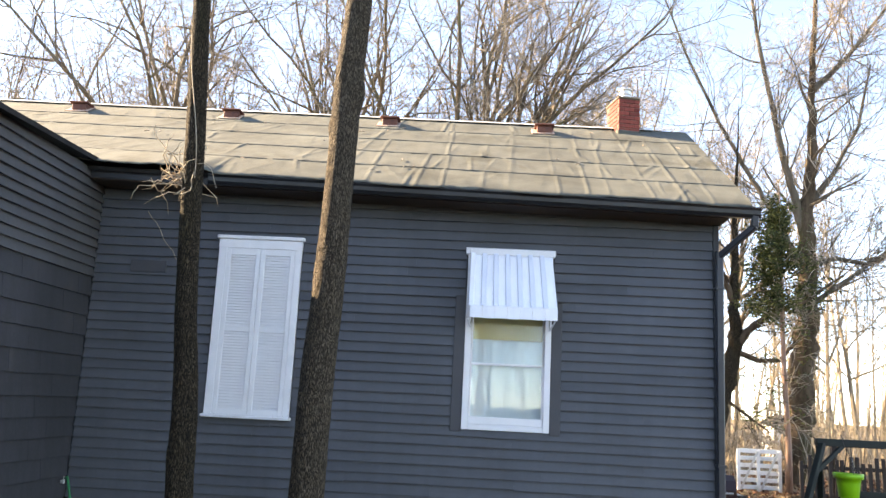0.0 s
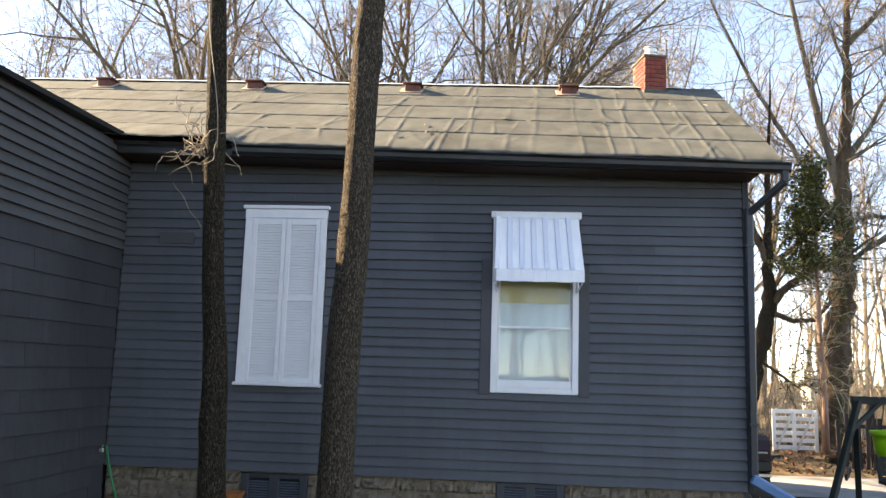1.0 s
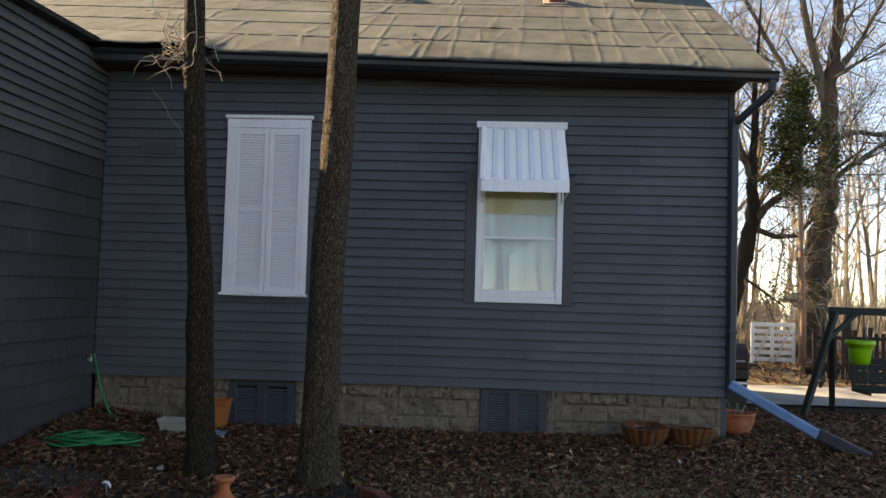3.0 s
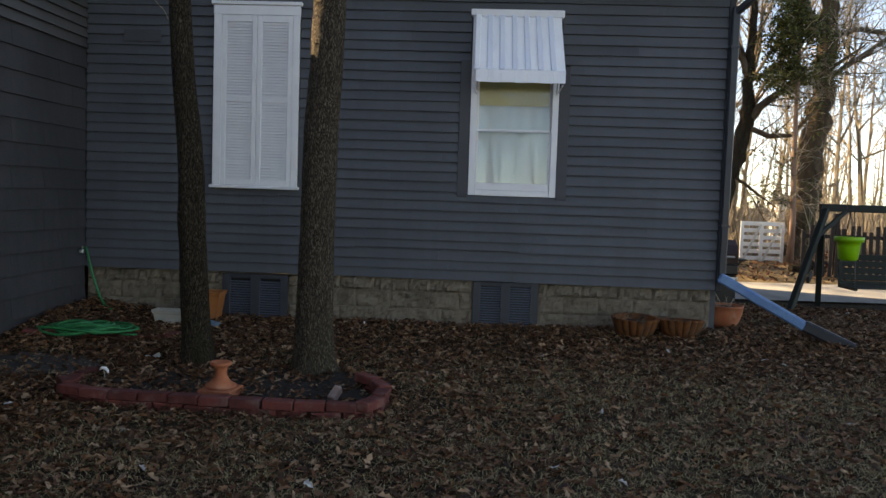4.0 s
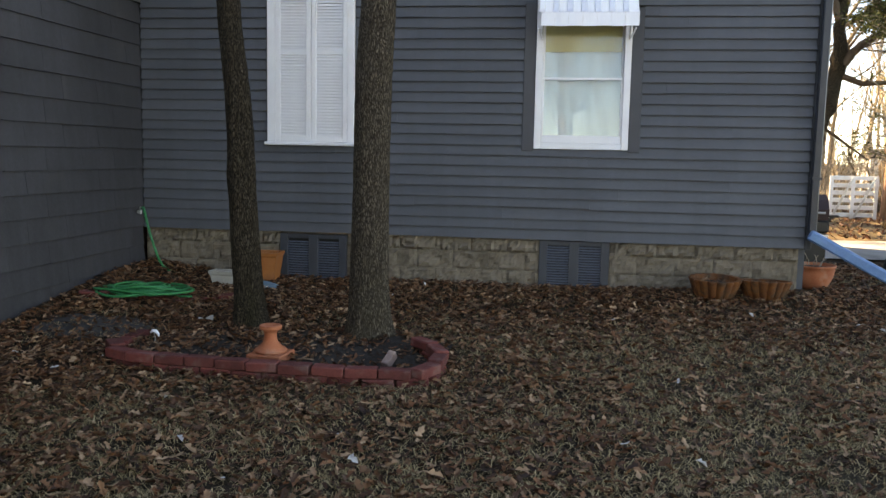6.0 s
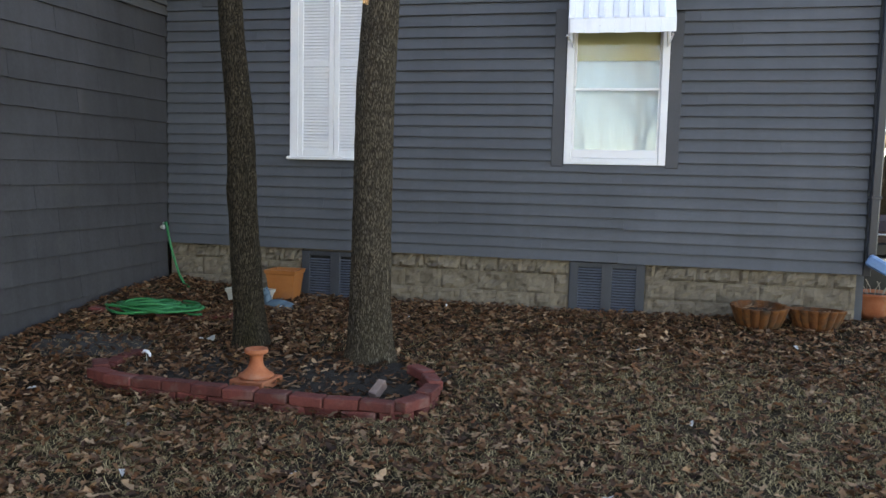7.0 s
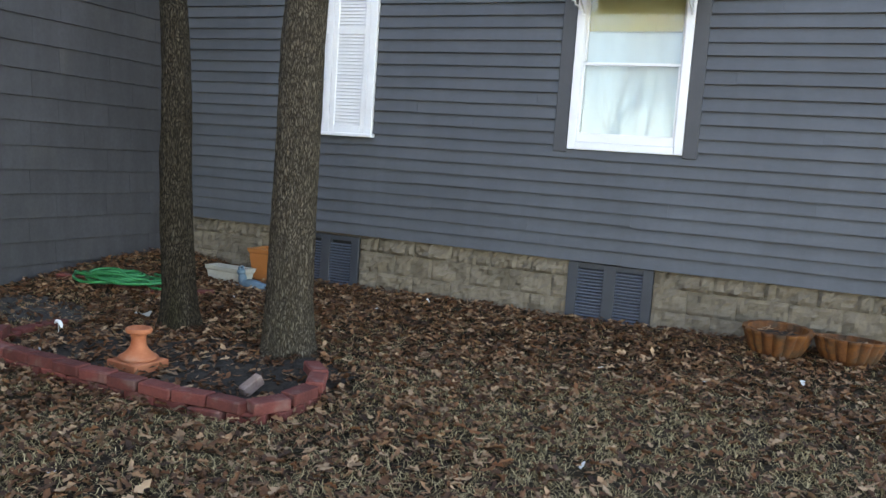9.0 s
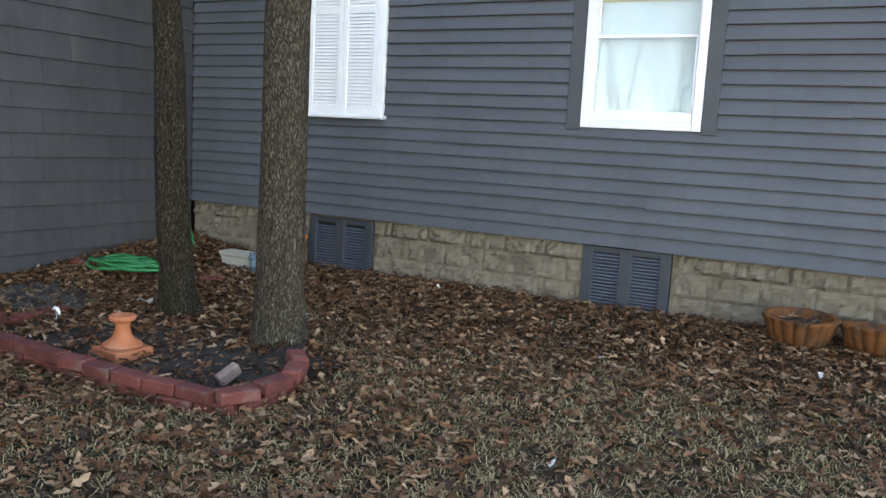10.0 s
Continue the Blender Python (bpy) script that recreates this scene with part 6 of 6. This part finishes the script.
# ---- block foundation, clapboards and shingles ----
def rock_block(x0, x1, z0, z1, seed):
    nu, nv = max(3, int((x1 - x0) / 0.028)), max(3, int((z1 - z0) / 0.026))
    s = Shape()

    def at(u, v):
        edge = min(u, 1 - u) * (x1 - x0) / 0.012
        edge2 = min(v, 1 - v) * (z1 - z0) / 0.012
        e = 0.4 + 0.6 * min(1.0, edge, edge2)
        x, z = (x1 - x0) * (u - 0.5), (z1 - z0) * v
        rough = 2.1 if z0 > 0.3 else 1.0
        d = 0.020 + e * rough * (0.002 + 0.026 * (0.5 + noise.noise((x * 8 + seed, z * 10, seed * 1.7))) + 0.018 * noise.noise((x * 22, z * 22, seed))) * (1 - 0.75 * v * v if z0 > 0.3 else 1.0)
        return (x, -d, z)

    s.sheet(nu, nv, at)
    k = len(s.v)
    rim = [i for i in range(nu + 1)] + [(nu + 1) * j + nu for j in range(1, nv + 1)] + [(nu + 1) * nv + i for i in range(nu - 1, -1, -1)] + [(nu + 1) * j for j in range(nv - 1, 0, -1)]
    s.v += [(s.v[i][0], 0.03, s.v[i][2]) for i in rim]
    m = len(rim)
    s.f += [(rim[i], k + i, k + (i + 1) % m, rim[(i + 1) % m]) for i in range(m)]
    return s


seed = 0
for c, (z0, z1) in enumerate(((-0.29, -0.0895), (-0.0865, 0.1145), (0.1175, 0.3185), (0.3215, 0.47))):
    x = -4.207 - (0.2 if c % 2 else 0.0)
    while x < XR - 0.06:
        a, b = max(x, -4.207), min(x + 0.4025, XR - 0.035)
        x += 0.406
        spans = [(a, b)]
        for v0, v1 in VENTS:
            nxt = []
            for p, q in spans:
                if q <= v0 or p >= v1:
                    nxt.append((p, q))
                else:
                    if p < v0 - 0.03:
                        nxt.append((p, v0 - 0.006))
                    if q > v1 + 0.03:
                        nxt.append((v1 + 0.006, q))
            spans = nxt
        for p, q in spans:
            if q - p > 0.04:
                seed += 1
                part("block", rock_block(p, q, z0, z1, seed), BLOCK, foundation, place=pose((p + q) / 2, FACE + 0.052, z0))

BOARDS = {}


def clapboard(length, expo, paint):
    """A bevelled board lying along x, thin at the top."""
    key = (round(length, 3), round(expo, 4), paint.name)
    if key not in BOARDS:
        L, n = length / 2, max(1, int(length / 0.5))
        s = Shape()
        b = 0.037 if paint is SIDING else 0.044
        prof = [(-b, 0.0), (-b - 0.001, 0.003), (-b, 0.008), (-0.0045, expo + 0.012), (0.0, expo + 0.012), (0.0, 0.0)]
        k = len(prof)
        for i in range(n + 1):
            x = -L + 2 * L * i / n
            w = 0.006 * noise.noise((x * 2.3, length * 7, 1)) if 0 < i < n else 0.0
            s.v += [(x, y - (0.0012 * noise.noise((x * 3, 5, length)) if y < -0.01 else 0), z + (w if z < 0.02 else 0)) for y, z in prof]
        s.f = [(i * k + j, i * k + k + j, i * k + k + (j + 1) % k, i * k + (j + 1) % k) for i in range(n) for j in range(k)] + [tuple(range(k)), tuple(range(n * k + k - 1, n * k - 1, -1))]
        BOARDS[key] = s.mesh("clapboard", paint)
    return BOARDS[key]


HOLES = [(-2.70, -1.675, 1.45, 3.60), (0.19, 1.445, 1.45, 3.02), (0.30, 1.34, 3.02, 3.585)]
cr = random.Random(21)
for row in range(ROWS_N):
    z = SIDE_Z + row * EXPO
    if z > EAVE_Z - 0.02:
        break
    cuts, x = [], XL
    while x < XR:
        step = cr.choice((2.0, 2.5, 3.0, 3.6, 4.2))
        if x == XL:
            step *= cr.uniform(0.3, 1)
        x = min(XR, round(x + step, 1))
        if XR - x < 0.4:
            x = XR
        cuts.append(x)
    if row == 3:
        cuts = [-1.0, 0.944, XR]
    if row == 4:
        cuts = [-2.3, 1.25, XR]
    if row == 1:
        cuts = [0.12, XR]
    spans = list(zip([XL] + cuts[:-1], cuts))
    for h0, h1, hz0, hz1 in HOLES:
        if z + EXPO * 0.5 > hz0 and z + EXPO * 0.5 < hz1:
            nxt = []
            for p, q in spans:
                if q <= h0 or p >= h1:
                    nxt.append((p, q))
                else:
                    if p < h0:
                        nxt.append((p, h0))
                    if q > h1:
                        nxt.append((h1, q))
            spans = nxt
    for p, q in spans:
        if q - p < 0.03:
            continue
        dz = cr.uniform(-0.004, 0.004)
        if row == 3 and q > 0.9 and p < 0.9:
            dz = 0.012
        part("clapboard", clapboard(q - p - 0.001, EXPO, SIDING), SIDING, front, place=pose((p + q) / 2, FACE - 0.002 - cr.uniform(0, 0.0015), z + dz, 0, cr.uniform(-0.04, 0.04), 0))

# wing wall: long clapboards above, wide shingles below
top_rows = 13
for row in range(top_rows):
    z = 3.045 + row * EXPO
    y0 = 0.0
    y1 = 8.598
    if z + 0.03 > wing_top(y1):
        break
    while y0 < 8.5 and wing_top(y0) - 0.10 < z + 0.02:
        y0 += 0.2
    y = y0
    while y < y1 - 0.05:
        q = min(y1, y + cr.choice((2.4, 3.0, 3.6)))
        if y1 - q < 0.5:
            q = y1
        part("clapboard", clapboard(round(q - y, 2) - 0.003, EXPO, WING_SIDING), WING_SIDING, wing, place=pose(XL - 0.028, (y + q) / 2, z + cr.uniform(-.003, .003), 0, 0, 90))
        y = q

SH = {}


def shingle(w, h):
    key = (round(w, 2), round(h, 3))
    if key not in SH:
        s = Shape()
        n = max(2, int(w / 0.08))
        prof = [(-0.0285, 0.0), (-0.0295, 0.004), (-0.0285, 0.009), (-0.004, h + 0.012), (0, h + 0.012), (0, 0)]
        for i in range(n + 1):
            x = -w / 2 + w * i / n
            d = 0.003 * noise.noise((x * 9, w * 31, h)) if 0 < i < n else 0
            s.v += [(x, y, z + (d if z < 0.02 else 0)) for y, z in prof]
        k = 6
        s.f = [(i * k + j, i * k + k + j, i * k + k + (j + 1) % k, i * k + (j + 1) % k) for i in range(n) for j in range(k)] + [tuple(range(k)), tuple(range(n * k + k - 1, n * k - 1, -1))]
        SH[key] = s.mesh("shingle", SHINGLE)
    return SH[key]


lines = [1.613 + 0.2387 * k for k in range(6, 0, -1)] + [1.613 - 0.2237 * k for k in range(0, 8)]
for r_, zt in enumerate(lines):
    h = 0.2387 if r_ < 6 else 0.2237
    z = zt - h
    if z < -0.2:
        break
    y = 4.0 - (0.3 if r_ % 2 else 0.0)
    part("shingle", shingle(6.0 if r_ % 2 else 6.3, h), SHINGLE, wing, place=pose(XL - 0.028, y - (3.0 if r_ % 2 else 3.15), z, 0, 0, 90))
    while y < 8.59:
        q = min(8.598, y + 0.61)
        if q - y > 0.05:
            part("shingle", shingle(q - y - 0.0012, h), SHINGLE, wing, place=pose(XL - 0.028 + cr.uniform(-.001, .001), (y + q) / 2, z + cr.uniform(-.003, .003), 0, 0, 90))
        y = q
